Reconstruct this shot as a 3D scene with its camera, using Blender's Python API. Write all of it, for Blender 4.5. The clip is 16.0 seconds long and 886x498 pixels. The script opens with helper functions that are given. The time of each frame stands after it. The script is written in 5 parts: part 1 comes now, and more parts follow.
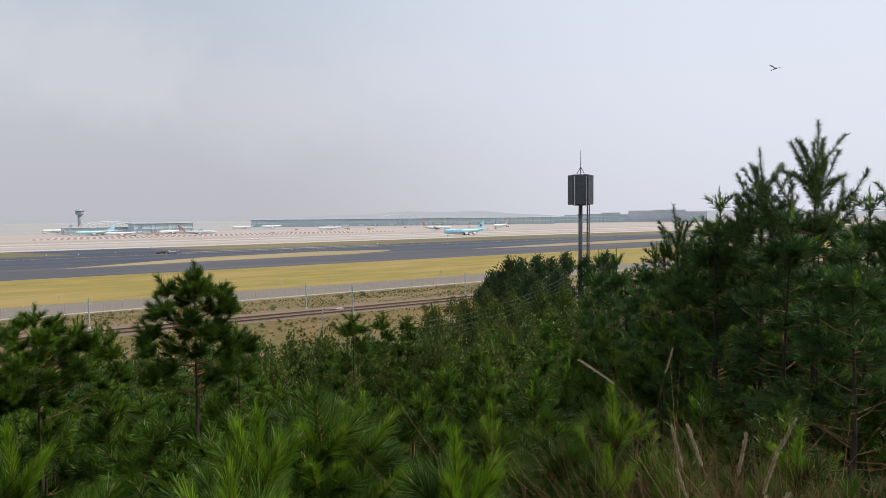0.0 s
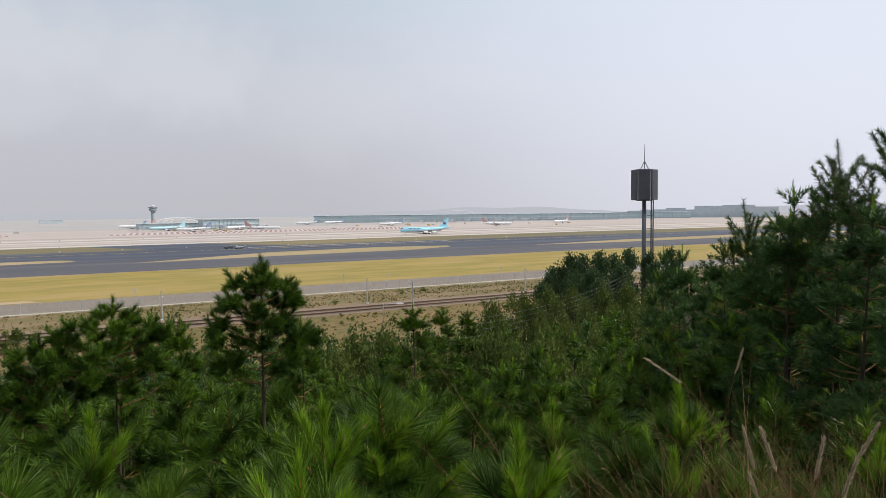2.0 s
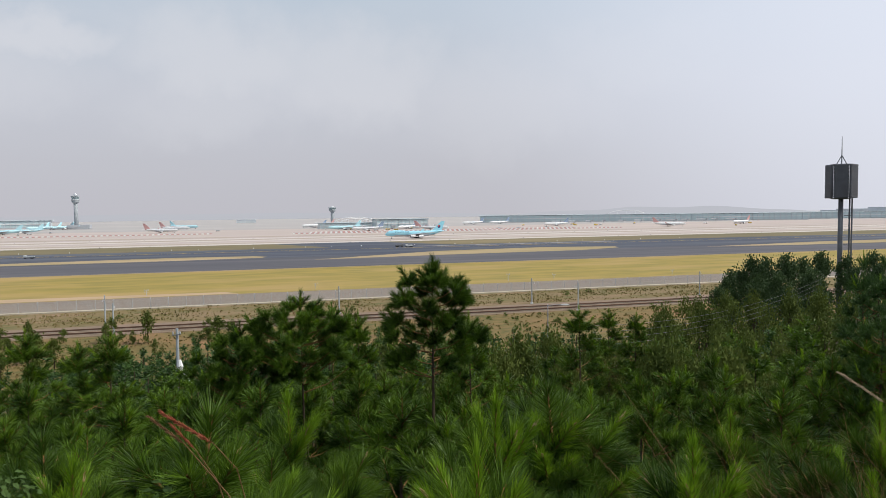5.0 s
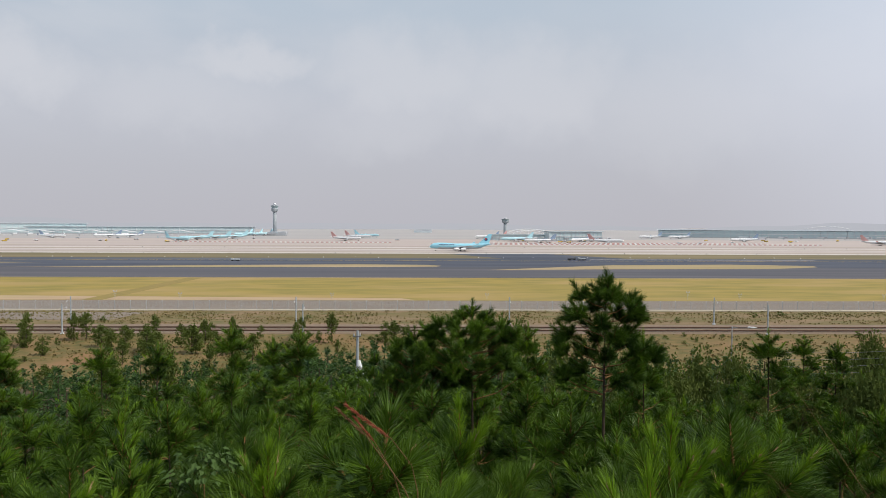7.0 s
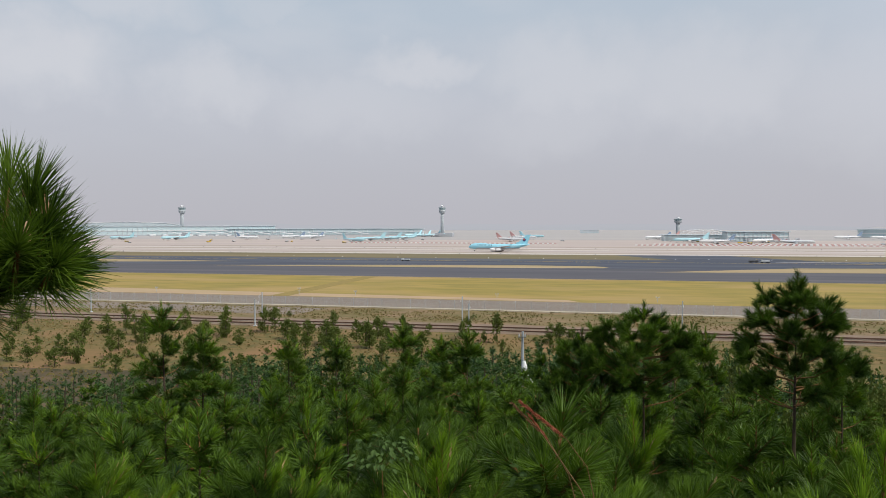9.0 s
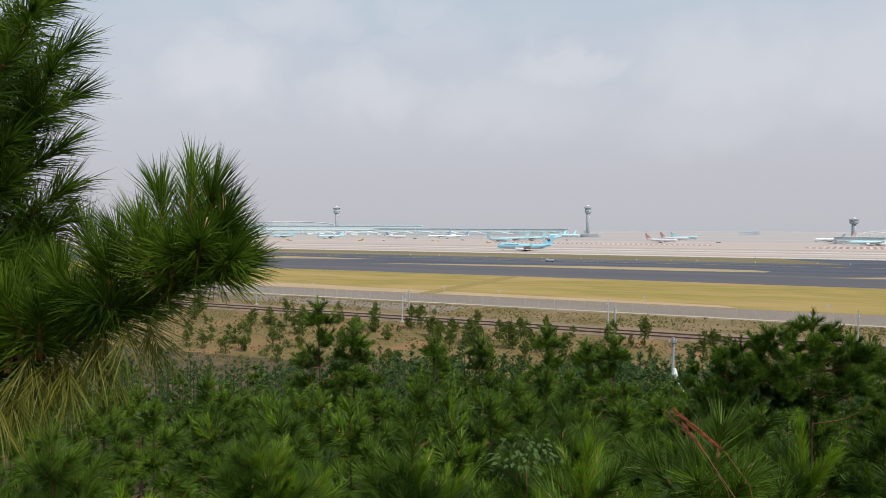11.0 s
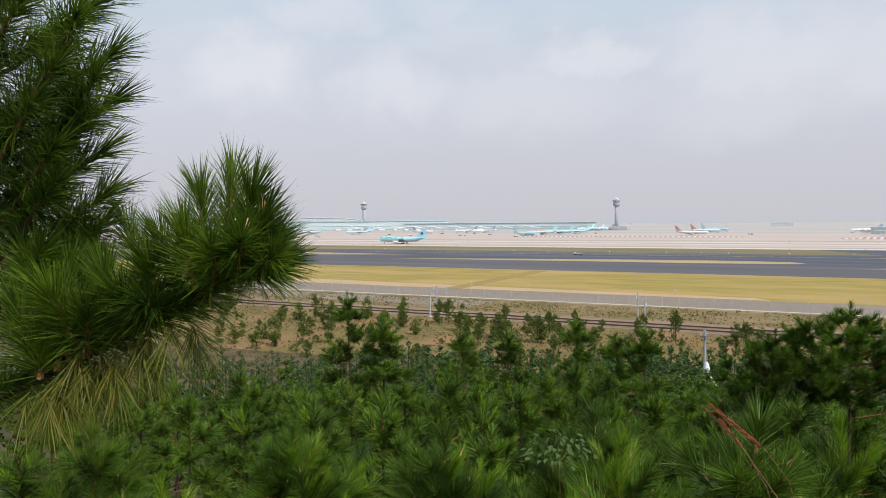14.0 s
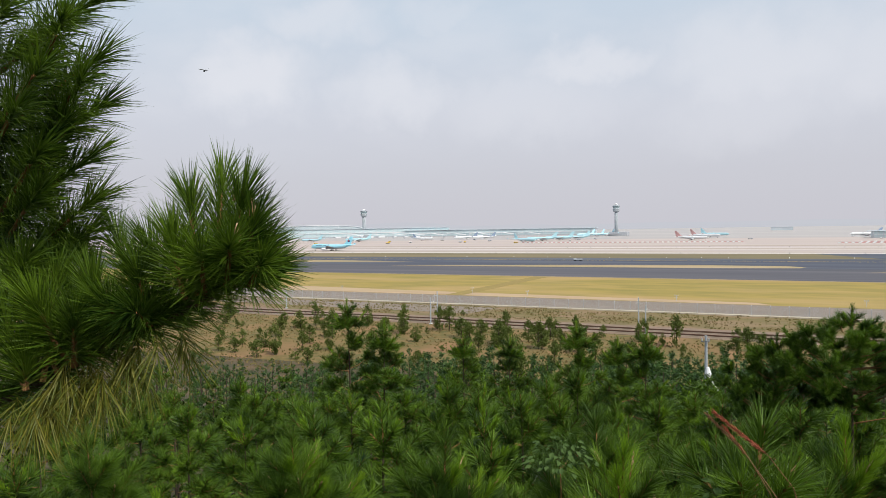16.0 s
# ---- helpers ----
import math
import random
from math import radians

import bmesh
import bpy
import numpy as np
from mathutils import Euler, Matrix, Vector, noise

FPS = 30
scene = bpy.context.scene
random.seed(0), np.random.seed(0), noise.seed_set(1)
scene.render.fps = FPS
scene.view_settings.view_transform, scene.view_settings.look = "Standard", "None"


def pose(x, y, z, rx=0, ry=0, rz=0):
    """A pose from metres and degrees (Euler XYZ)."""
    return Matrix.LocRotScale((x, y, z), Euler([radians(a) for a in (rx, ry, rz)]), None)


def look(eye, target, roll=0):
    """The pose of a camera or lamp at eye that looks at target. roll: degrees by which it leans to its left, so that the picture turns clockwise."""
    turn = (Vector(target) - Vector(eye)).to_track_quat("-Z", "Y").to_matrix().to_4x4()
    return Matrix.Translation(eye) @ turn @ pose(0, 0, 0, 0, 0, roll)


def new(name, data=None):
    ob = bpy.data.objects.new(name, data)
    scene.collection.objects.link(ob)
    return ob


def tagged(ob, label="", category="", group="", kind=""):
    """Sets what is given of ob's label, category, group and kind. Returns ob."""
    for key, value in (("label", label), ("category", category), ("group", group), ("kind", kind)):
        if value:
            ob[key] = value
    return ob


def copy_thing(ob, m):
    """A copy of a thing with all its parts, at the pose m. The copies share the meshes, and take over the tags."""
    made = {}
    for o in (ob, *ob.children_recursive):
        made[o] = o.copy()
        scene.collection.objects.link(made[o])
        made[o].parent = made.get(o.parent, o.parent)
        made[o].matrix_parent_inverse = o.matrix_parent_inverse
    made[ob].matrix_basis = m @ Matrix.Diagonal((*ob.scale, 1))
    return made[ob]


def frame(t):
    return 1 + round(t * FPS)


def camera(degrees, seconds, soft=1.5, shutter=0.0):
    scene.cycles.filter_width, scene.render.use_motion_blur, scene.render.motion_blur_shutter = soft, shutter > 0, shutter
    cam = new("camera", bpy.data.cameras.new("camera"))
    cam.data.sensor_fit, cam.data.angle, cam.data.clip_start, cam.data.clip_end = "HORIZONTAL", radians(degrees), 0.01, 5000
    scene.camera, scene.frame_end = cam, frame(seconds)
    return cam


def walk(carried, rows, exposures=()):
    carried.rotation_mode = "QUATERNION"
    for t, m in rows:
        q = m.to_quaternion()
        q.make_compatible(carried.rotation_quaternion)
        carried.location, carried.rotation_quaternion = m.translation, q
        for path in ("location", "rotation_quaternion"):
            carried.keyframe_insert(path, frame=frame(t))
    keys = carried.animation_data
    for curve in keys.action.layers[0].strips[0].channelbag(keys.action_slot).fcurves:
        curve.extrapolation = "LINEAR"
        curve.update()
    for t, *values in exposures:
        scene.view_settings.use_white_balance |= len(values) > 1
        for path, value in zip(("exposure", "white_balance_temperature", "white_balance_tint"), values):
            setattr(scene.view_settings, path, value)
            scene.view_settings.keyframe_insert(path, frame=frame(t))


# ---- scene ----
cam = camera(66.0, 16.0, soft=0.7)
EYE = 34.0

# seconds, x, y, z, yaw, pitch, roll
PATH = [
    (0.0, 0.091, 0.054, 34.002, -34.38, -3.08, 0.40),
    (0.5, 0.093, 0.058, 34.001, -33.47, -3.20, 0.53),
    (1.0, 0.088, 0.059, 34.002, -32.42, -3.30, 0.54),
    (1.5, 0.085, 0.062, 34.000, -31.02, -3.34, 0.64),
    (2.0, 0.080, 0.062, 33.999, -29.36, -3.39, 0.51),
    (2.5, 0.075, 0.057, 34.000, -27.83, -3.40, 0.72),
    (3.0, 0.068, 0.054, 33.998, -26.15, -3.39, 0.74),
    (3.5, 0.055, 0.041, 33.999, -23.80, -3.38, 0.76),
    (4.0, 0.052, 0.040, 33.998, -21.02, -3.36, 0.99),
    (4.2, 0.031, 0.014, 34.008, -20.01, -3.41, 1.03),
    (6.3, 0.015, -0.019, 34.015, -7.01, -2.40, 0.18),
    (6.5, 0.016, -0.030, 34.013, -5.56, -2.23, 0.28),
    (7.0, 0.006, -0.036, 34.012, -1.19, -2.22, -0.24),
    (7.5, -0.000, -0.022, 34.006, 2.12, -2.20, 0.35),
    (8.0, -0.010, -0.021, 34.001, 6.11, -2.14, 0.19),
    (8.5, -0.020, -0.031, 33.998, 9.33, -2.15, -0.05),
    (9.0, -0.027, -0.026, 33.996, 12.60, -2.15, 0.15),
    (9.5, -0.031, -0.031, 33.996, 16.01, -2.05, 0.07),
    (10.0, -0.042, -0.007, 33.988, 19.25, -1.97, 0.22),
    (10.2, -0.039, -0.016, 33.988, 20.86, -1.97, -0.02),
    (12.3, -0.058, -0.019, 33.996, 26.31, -2.32, 0.47),
    (12.5, -0.060, -0.016, 33.995, 26.35, -2.34, 0.56),
    (13.0, -0.059, -0.017, 33.995, 26.65, -2.39, 0.53),
    (13.5, -0.055, -0.023, 33.995, 27.05, -2.49, 0.66),
    (14.0, -0.056, -0.028, 33.996, 26.94, -2.56, 0.65),
    (14.5, -0.061, -0.020, 33.997, 27.07, -2.61, 0.57),
    (15.0, -0.061, -0.015, 33.994, 27.40, -2.55, 0.79),
    (15.5, -0.063, -0.006, 33.990, 26.97, -2.24, 0.83),
    (16.0, -0.060, -0.000, 33.991, 26.94, -1.99, 1.07),
]


def aim(x, y, z, yaw, pitch, roll):
    return pose(x, y, z, 90 + pitch, 0, yaw) @ pose(0, 0, 0, 0, 0, -roll)


walk(cam, [(t, aim(*p)) for t, *p in PATH], [(0, 0.0), (3.5, 0.06), (7.0, -0.05), (9.5, -0.08), (12.3, 0.14), (16, 0.20)])

# ---------------------------------------------------------------- light
SUN_AZ, SUN_EL = -117.0, 49.0   # yaw to the left of straight ahead, and height, in degrees


def sky():
    w = bpy.data.worlds.new("hazy_sky")
    scene.world = w
    w.use_nodes = True
    nt = w.node_tree
    nt.nodes.clear()
    N, K = nt.nodes.new, nt.links.new
    out, bg = N("ShaderNodeOutputWorld"), N("ShaderNodeBackground")
    tex = N("ShaderNodeTexSky")
    tex.sky_type, tex.sun_disc = "NISHITA", False
    tex.sun_elevation, tex.sun_rotation = radians(SUN_EL), radians(-SUN_AZ)
    tex.air_density, tex.dust_density, tex.ozone_density = 1.0, 4.0, 1.0
    dim = N("ShaderNodeVectorMath")
    dim.operation, dim.inputs["Scale"].default_value = "SCALE", 0.10
    K(tex.outputs[0], dim.inputs[0])
    co = N("ShaderNodeTexCoord")
    sep = N("ShaderNodeSeparateXYZ")
    K(co.outputs["Generated"], sep.inputs[0])
    ramp = N("ShaderNodeValToRGB")
    K(sep.outputs[2], ramp.inputs[0])
    cr = ramp.color_ramp
    cr.elements[0].position, cr.elements[0].color = 0.0, (0.545, 0.54, 0.59, 1)
    cr.elements[1].position, cr.elements[1].color = 1.0, (0.42, 0.50, 0.60, 1)
    for p, c in ((0.07, (0.545, 0.55, 0.605)), (0.16, (0.575, 0.595, 0.66)), (0.29, (0.525, 0.60, 0.69))):
        cr.elements.new(p).color = (*c, 1)
    # thin broken cloud
    mp = N("ShaderNodeMapping")
    mp.inputs["Scale"].default_value = (1.0, 1.0, 2.6)
    K(co.outputs["Generated"], mp.inputs[0])
    no = N("ShaderNodeTexNoise")
    no.inputs["Scale"].default_value, no.inputs["Detail"].default_value, no.inputs["Roughness"].default_value = 6.5, 4.0, 0.45
    K(mp.outputs[0], no.inputs[0])
    cl = N("ShaderNodeMapRange")
    cl.inputs[1].default_value, cl.inputs[2].default_value, cl.inputs[4].default_value = 0.46, 0.70, 0.30
    K(no.outputs[0], cl.inputs[0])
    up = N("ShaderNodeMapRange")
    up.inputs[1].default_value, up.inputs[2].default_value = 0.07, 0.20
    K(sep.outputs[2], up.inputs[0])
    mul = N("ShaderNodeMath")
    mul.operation = "MULTIPLY"
    K(cl.outputs[0], mul.inputs[0])
    K(up.outputs[0], mul.inputs[1])
    cm = N("ShaderNodeMix")
    cm.data_type = "RGBA"
    cm.inputs[7].default_value = (0.715, 0.722, 0.765, 1)
    west = N("ShaderNodeMapRange")
    west.inputs[1].default_value, west.inputs[2].default_value, west.inputs[3].default_value, west.inputs[4].default_value = -0.5, 0.45, 1.0, 0.12
    K(sep.outputs[0], west.inputs[0])
    mul2 = N("ShaderNodeMath")
    mul2.operation = "MULTIPLY"
    K(mul.outputs[0], mul2.inputs[0])
    K(west.outputs[0], mul2.inputs[1])
    # single soft heaps of cloud over the haze: turn to the left, height, half widths, strength
    az = N("ShaderNodeMath")
    az.operation = "ARCTAN2"
    neg = N("ShaderNodeMath")
    neg.operation, neg.inputs[1].default_value = "MULTIPLY", -1.0
    K(sep.outputs[0], neg.inputs[0])
    K(neg.outputs[0], az.inputs[0])
    K(sep.outputs[1], az.inputs[1])
    ang = N("ShaderNodeCombineXYZ")
    K(az.outputs[0], ang.inputs[0])
    K(sep.outputs[2], ang.inputs[1])
    warp = N("ShaderNodeTexNoise")
    warp.inputs["Scale"].default_value, warp.inputs["Detail"].default_value, warp.inputs["Roughness"].default_value = 16.0, 4.0, 0.55
    K(co.outputs["Generated"], warp.inputs[0])
    wob = N("ShaderNodeVectorMath")
    wob.operation = "MULTIPLY_ADD"
    wob.inputs[1].default_value, wob.inputs[2].default_value = (0.12, 0.10, 0), (-0.06, -0.05, 0)
    K(warp.outputs["Color"], wob.inputs[0])
    bent = N("ShaderNodeVectorMath")
    K(ang.outputs[0], bent.inputs[0])
    K(wob.outputs[0], bent.inputs[1])
    heap = mul2.outputs[0]
    for a, e, w, h, k in ((42.6, 12.0, 6.0, 3.4, 0.75), (43.0, 13.0, 3.0, 1.8, 0.5), (30.7, 11.0, 5.5, 2.8, 0.6), (14.8, 12.4, 6.0, 1.9, 0.62), (20.0, 9.6, 9.0, 3.2, 0.35), (36.6, 16.4, 5.0, 2.4, 0.5),
                          (1.5, 12.0, 9.0, 4.2, 0.55), (-8.5, 11.0, 9.0, 4.5, 0.5), (27.0, 17.5, 4.0, 1.6, 0.3), (-20.0, 9.0, 10.0, 5.0, 0.3), (3.0, 8.0, 7.0, 3.0, 0.3), (-30.0, 12.0, 8.0, 3.5, 0.25)):
        off = N("ShaderNodeVectorMath")
        off.operation, off.inputs[1].default_value = "SUBTRACT", (radians(a), math.sin(radians(e)), 0)
        K(bent.outputs[0], off.inputs[0])
        sc = N("ShaderNodeVectorMath")
        sc.operation, sc.inputs[1].default_value = "MULTIPLY", (1 / radians(w), 1 / radians(h), 0)
        K(off.outputs[0], sc.inputs[0])
        ln = N("ShaderNodeVectorMath")
        ln.operation = "LENGTH"
        K(sc.outputs[0], ln.inputs[0])
        fade = N("ShaderNodeMapRange")
        fade.interpolation_type = "SMOOTHSTEP"
        fade.inputs[1].default_value, fade.inputs[2].default_value, fade.inputs[3].default_value, fade.inputs[4].default_value = 0.25, 1.35, k, 0.0
        K(ln.outputs["Value"], fade.inputs[0])
        big = N("ShaderNodeMath")
        big.operation = "MAXIMUM"
        K(heap, big.inputs[0])
        K(fade.outputs[0], big.inputs[1])
        heap = big.outputs[0]
    K(heap, cm.inputs[0])
    K(ramp.outputs[0], cm.inputs[6])
    # brighter haze towards the sun
    dot = N("ShaderNodeVectorMath")
    dot.operation = "DOT_PRODUCT"
    a, e = radians(-76), radians(24)
    dot.inputs[1].default_value = (-math.sin(a) * math.cos(e), math.cos(a) * math.cos(e), math.sin(e))
    K(co.outputs["Generated"], dot.inputs[0])
    gl = N("ShaderNodeMapRange")
    gl.interpolation_type = "SMOOTHSTEP"
    gl.inputs[1].default_value, gl.inputs[2].default_value = 0.48, 1.0
    gl.inputs[4].default_value = 0.75
    K(dot.outputs["Value"], gl.inputs[0])
    gm = N("ShaderNodeMix")
    gm.data_type = "RGBA"
    gm.inputs[7].default_value = (0.86, 0.90, 1.02, 1)
    K(gl.outputs[0], gm.inputs[0])
    K(cm.outputs[2], gm.inputs[6])
    mix = N("ShaderNodeMix")
    mix.data_type = "RGBA"
    mix.inputs[0].default_value = 0.93
    K(dim.outputs[0], mix.inputs[6])
    K(gm.outputs[2], mix.inputs[7])
    K(mix.outputs[2], bg.inputs[0])
    K(bg.outputs[0], out.inputs[0])
    sun = new("sun", bpy.data.lights.new("sun", "SUN"))
    sun.data.energy, sun.data.angle, sun.data.color = 3.4, radians(1.5), (1.0, 0.95, 0.86)
    a, e = radians(SUN_AZ), radians(SUN_EL)
    sun.matrix_basis = look((-math.sin(a) * math.cos(e) * 50, math.cos(a) * math.cos(e) * 50, math.sin(e) * 50 + EYE), (0, 0, EYE))


sky()


# ---------------------------------------------------------------- materials
def mat(name, c1, c2=None, rough=0.8, scale=1.0, stretch=(1, 1, 1), bump=0.0, metal=0.0, c3=None, scale2=None,
        island=0.0, obrand=0.0, through_light=0.0, spec=0.3, detail=5.0):
    m = bpy.data.materials.new(name)
    m.use_nodes = True
    nt = m.node_tree
    N, K = nt.nodes.new, nt.links.new
    b = nt.nodes["Principled BSDF"]
    b.inputs["Roughness"].default_value, b.inputs["Metallic"].default_value = rough, metal
    b.inputs["Specular IOR Level"].default_value = spec
    c2 = c2 or tuple(v * 0.8 for v in c1)
    co, mp = N("ShaderNodeTexCoord"), N("ShaderNodeMapping")
    mp.inputs["Scale"].default_value = stretch
    K(co.outputs["Object"], mp.inputs[0])
    no = N("ShaderNodeTexNoise")
    no.inputs["Scale"].default_value, no.inputs["Detail"].default_value = scale, detail
    K(mp.outputs[0], no.inputs[0])
    fac = no.outputs[0]
    mr = N("ShaderNodeMapRange")
    mr.inputs[1].default_value, mr.inputs[2].default_value = 0.32, 0.68
    K(fac, mr.inputs[0])
    fac = mr.outputs[0]
    if island or obrand:
        geo, info = N("ShaderNodeNewGeometry"), N("ShaderNodeObjectInfo")
        for sock, k in ((geo.outputs["Random Per Island"], island), (info.outputs["Random"], obrand)):
            if k:
                mx = N("ShaderNodeMix")
                mx.inputs[0].default_value = k
                K(fac, mx.inputs[2])
                K(sock, mx.inputs[3])
                fac = mx.outputs[0]
    mx = N("ShaderNodeMix")
    mx.data_type = "RGBA"
    mx.inputs[6].default_value, mx.inputs[7].default_value = (*c1, 1), (*c2, 1)
    K(fac, mx.inputs[0])
    col = mx.outputs[2]
    if c3:
        n2 = N("ShaderNodeTexNoise")
        n2.inputs["Scale"].default_value, n2.inputs["Detail"].default_value = scale2, 4.0
        K(mp.outputs[0], n2.inputs[0])
        r2 = N("ShaderNodeMapRange")
        r2.inputs[1].default_value, r2.inputs[2].default_value = 0.48, 0.68
        K(n2.outputs[0], r2.inputs[0])
        m3 = N("ShaderNodeMix")
        m3.data_type = "RGBA"
        m3.inputs[7].default_value = (*c3, 1)
        K(r2.outputs[0], m3.inputs[0])
        K(col, m3.inputs[6])
        col = m3.outputs[2]
    K(col, b.inputs["Base Color"])
    if bump:
        bp = N("ShaderNodeBump")
        bp.inputs["Strength"].default_value, bp.inputs["Distance"].default_value = bump, 0.02
        K(no.outputs[0], bp.inputs["Height"])
        K(bp.outputs[0], b.inputs["Normal"])
    if through_light:
        tr, sh = N("ShaderNodeBsdfTranslucent"), N("ShaderNodeMixShader")
        K(col, tr.inputs[0])
        sh.inputs[0].default_value = through_light
        K(b.outputs[0], sh.inputs[1])
        K(tr.outputs[0], sh.inputs[2])
        K(sh.outputs[0], nt.nodes["Material Output"].inputs[0])
    return m


M_HILL = mat("hill_soil", (0.075, 0.058, 0.030), (0.045, 0.045, 0.018), 0.95, 0.6, bump=0.5, c3=(0.13, 0.085, 0.045), scale2=0.09)
M_LOT = mat("dry_field", (0.200, 0.132, 0.048), (0.090, 0.088, 0.026), 0.95, 0.35, bump=0.4, c3=(0.235, 0.135, 0.062), scale2=0.05)
M_BANK = mat("dry_bank_grass", (0.21, 0.142, 0.066), (0.11, 0.108, 0.036), 0.95, 0.5, (0.3, 1, 1), 0.4, c3=(0.24, 0.16, 0.095), scale2=0.12)
M_GRASS = mat("mown_yellow_grass", (0.325, 0.235, 0.060), (0.222, 0.184, 0.046), 0.95, 0.11, (0.35, 1, 1), 0.2, c3=(0.37, 0.255, 0.100), scale2=0.03)
M_TRACK = mat("worn_turf", (0.285, 0.205, 0.064), (0.225, 0.175, 0.052), 0.95, 0.3, bump=0.2)
M_OLIVE = mat("olive_grass", (0.19, 0.155, 0.085), (0.14, 0.12, 0.06), 0.95, 0.05, (0.12, 1, 1), c3=(0.23, 0.18, 0.095), scale2=0.02)
M_ISLE = mat("tan_grass", (0.36, 0.28, 0.15), (0.30, 0.235, 0.115), 0.95, 0.08, (0.2, 1, 1), c3=(0.40, 0.30, 0.18), scale2=0.03)
M_ASPH = mat("runway_asphalt", (0.070, 0.069, 0.083), (0.094, 0.090, 0.103), 0.85, 0.06, (0.06, 1, 1), c3=(0.115, 0.108, 0.116), scale2=0.05)
M_ASPH2 = mat("taxiway_asphalt", (0.050, 0.058, 0.084), (0.070, 0.077, 0.101), 0.85, 0.06, (0.06, 1, 1), c3=(0.105, 0.112, 0.13), scale2=0.05)
M_CONC = mat("pale_concrete", (0.46, 0.385, 0.35), (0.41, 0.345, 0.315), 0.9, 0.03, (0.08, 1, 1), c3=(0.47, 0.40, 0.365), scale2=0.012)
M_LINE = mat("bleached_concrete", (0.59, 0.54, 0.50), (0.53, 0.48, 0.45), 0.9, 0.05, (0.05, 1, 1))
M_KERB = mat("cream_kerb", (0.50, 0.44, 0.35), (0.42, 0.37, 0.29), 0.9, 0.3, (0.1, 1, 1))
M_TOWER = mat("tower_concrete", (0.36, 0.395, 0.42), (0.31, 0.34, 0.365), 0.8, 0.1)
M_CAB = mat("tower_cab_glass", (0.22, 0.29, 0.31), (0.28, 0.35, 0.37), 0.3, 0.2)
M_DUST = mat("brown_concrete", (0.38, 0.32, 0.27), (0.33, 0.29, 0.24), 0.9, 0.05, (0.05, 1, 1))
M_ROAD = mat("road_grey", (0.235, 0.192, 0.155), (0.195, 0.160, 0.130), 0.9, 0.2, (0.1, 1, 1), 0.1)
M_BALL = mat("ballast", (0.27, 0.195, 0.135), (0.16, 0.115, 0.085), 0.95, 2.5, bump=0.6)
M_RAIL = mat("rusty_rail", (0.09, 0.05, 0.035), (0.13, 0.075, 0.05), 0.5, 2.0, metal=0.5)
M_STEEL = mat("galvanised_steel", (0.44, 0.45, 0.46), (0.36, 0.37, 0.39), 0.5, 3.0, metal=0.3)
M_DARK = mat("dark_painted_steel", (0.115, 0.12, 0.135), (0.155, 0.16, 0.172), 0.55, 1.5, metal=0.2, c3=(0.12, 0.12, 0.13), scale2=0.7)
M_BLACK = mat("black_rubber", (0.02, 0.02, 0.022), (0.035, 0.035, 0.035), 0.8, 3.0)
M_WHITE = mat("white_paint", (0.76, 0.77, 0.78), (0.68, 0.69, 0.70), 0.45, 0.3)
M_GREYP = mat("grey_paint", (0.45, 0.47, 0.50), (0.38, 0.40, 0.43), 0.5, 0.3)
M_BLUE = mat("pale_blue_paint", (0.34, 0.66, 0.78), (0.30, 0.62, 0.75), 0.35, 0.2)
# the next three paints have distance haze mixed into their colour
M_BLUE2 = mat("hazed_blue_paint", (0.46, 0.70, 0.76), (0.42, 0.66, 0.73), 0.4, 0.2)
M_RED2 = mat("hazed_red_paint", (0.56, 0.33, 0.31), (0.50, 0.29, 0.28), 0.45, 0.3)
M_NAVY2 = mat("hazed_navy_paint", (0.25, 0.33, 0.45), (0.22, 0.29, 0.40), 0.45, 0.3)
M_RED = mat("red_paint", (0.62, 0.12, 0.10), (0.55, 0.10, 0.09), 0.45, 0.3)
M_NAVY = mat("navy_paint", (0.03, 0.05, 0.16), (0.03, 0.04, 0.12), 0.45, 0.3)
M_YELL = mat("yellow_paint", (0.72, 0.50, 0.05), (0.62, 0.42, 0.04), 0.5, 0.5)
# teal paled so that its colour carries the haze over far buildings
M_TEAL = mat("hazed_teal_glass", (0.52, 0.64, 0.67), (0.44, 0.56, 0.59), 0.4, 0.08, c3=(0.60, 0.69, 0.70), scale2=0.03)
M_ROOF = mat("pale_metal_roof", (0.46, 0.52, 0.55), (0.40, 0.46, 0.49), 0.5, 0.05)
M_BCON = mat("building_concrete", (0.58, 0.62, 0.66), (0.50, 0.54, 0.58), 0.8, 0.08)
M_GLASSD = mat("dark_window_glass", (0.10, 0.15, 0.17), (0.14, 0.20, 0.22), 0.15, 0.2)
# glazing lightened, distance haze included in the base colour
M_CORE = mat("hazed_glazing", (0.56, 0.66, 0.69), (0.48, 0.58, 0.61), 0.3, 0.1)


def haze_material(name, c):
    """Emission in one even colour that paints the haze over far land."""
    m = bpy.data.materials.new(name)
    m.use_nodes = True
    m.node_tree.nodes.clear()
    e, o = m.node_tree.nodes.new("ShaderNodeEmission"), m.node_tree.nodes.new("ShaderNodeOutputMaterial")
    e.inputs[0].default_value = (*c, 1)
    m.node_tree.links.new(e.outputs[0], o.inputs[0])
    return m


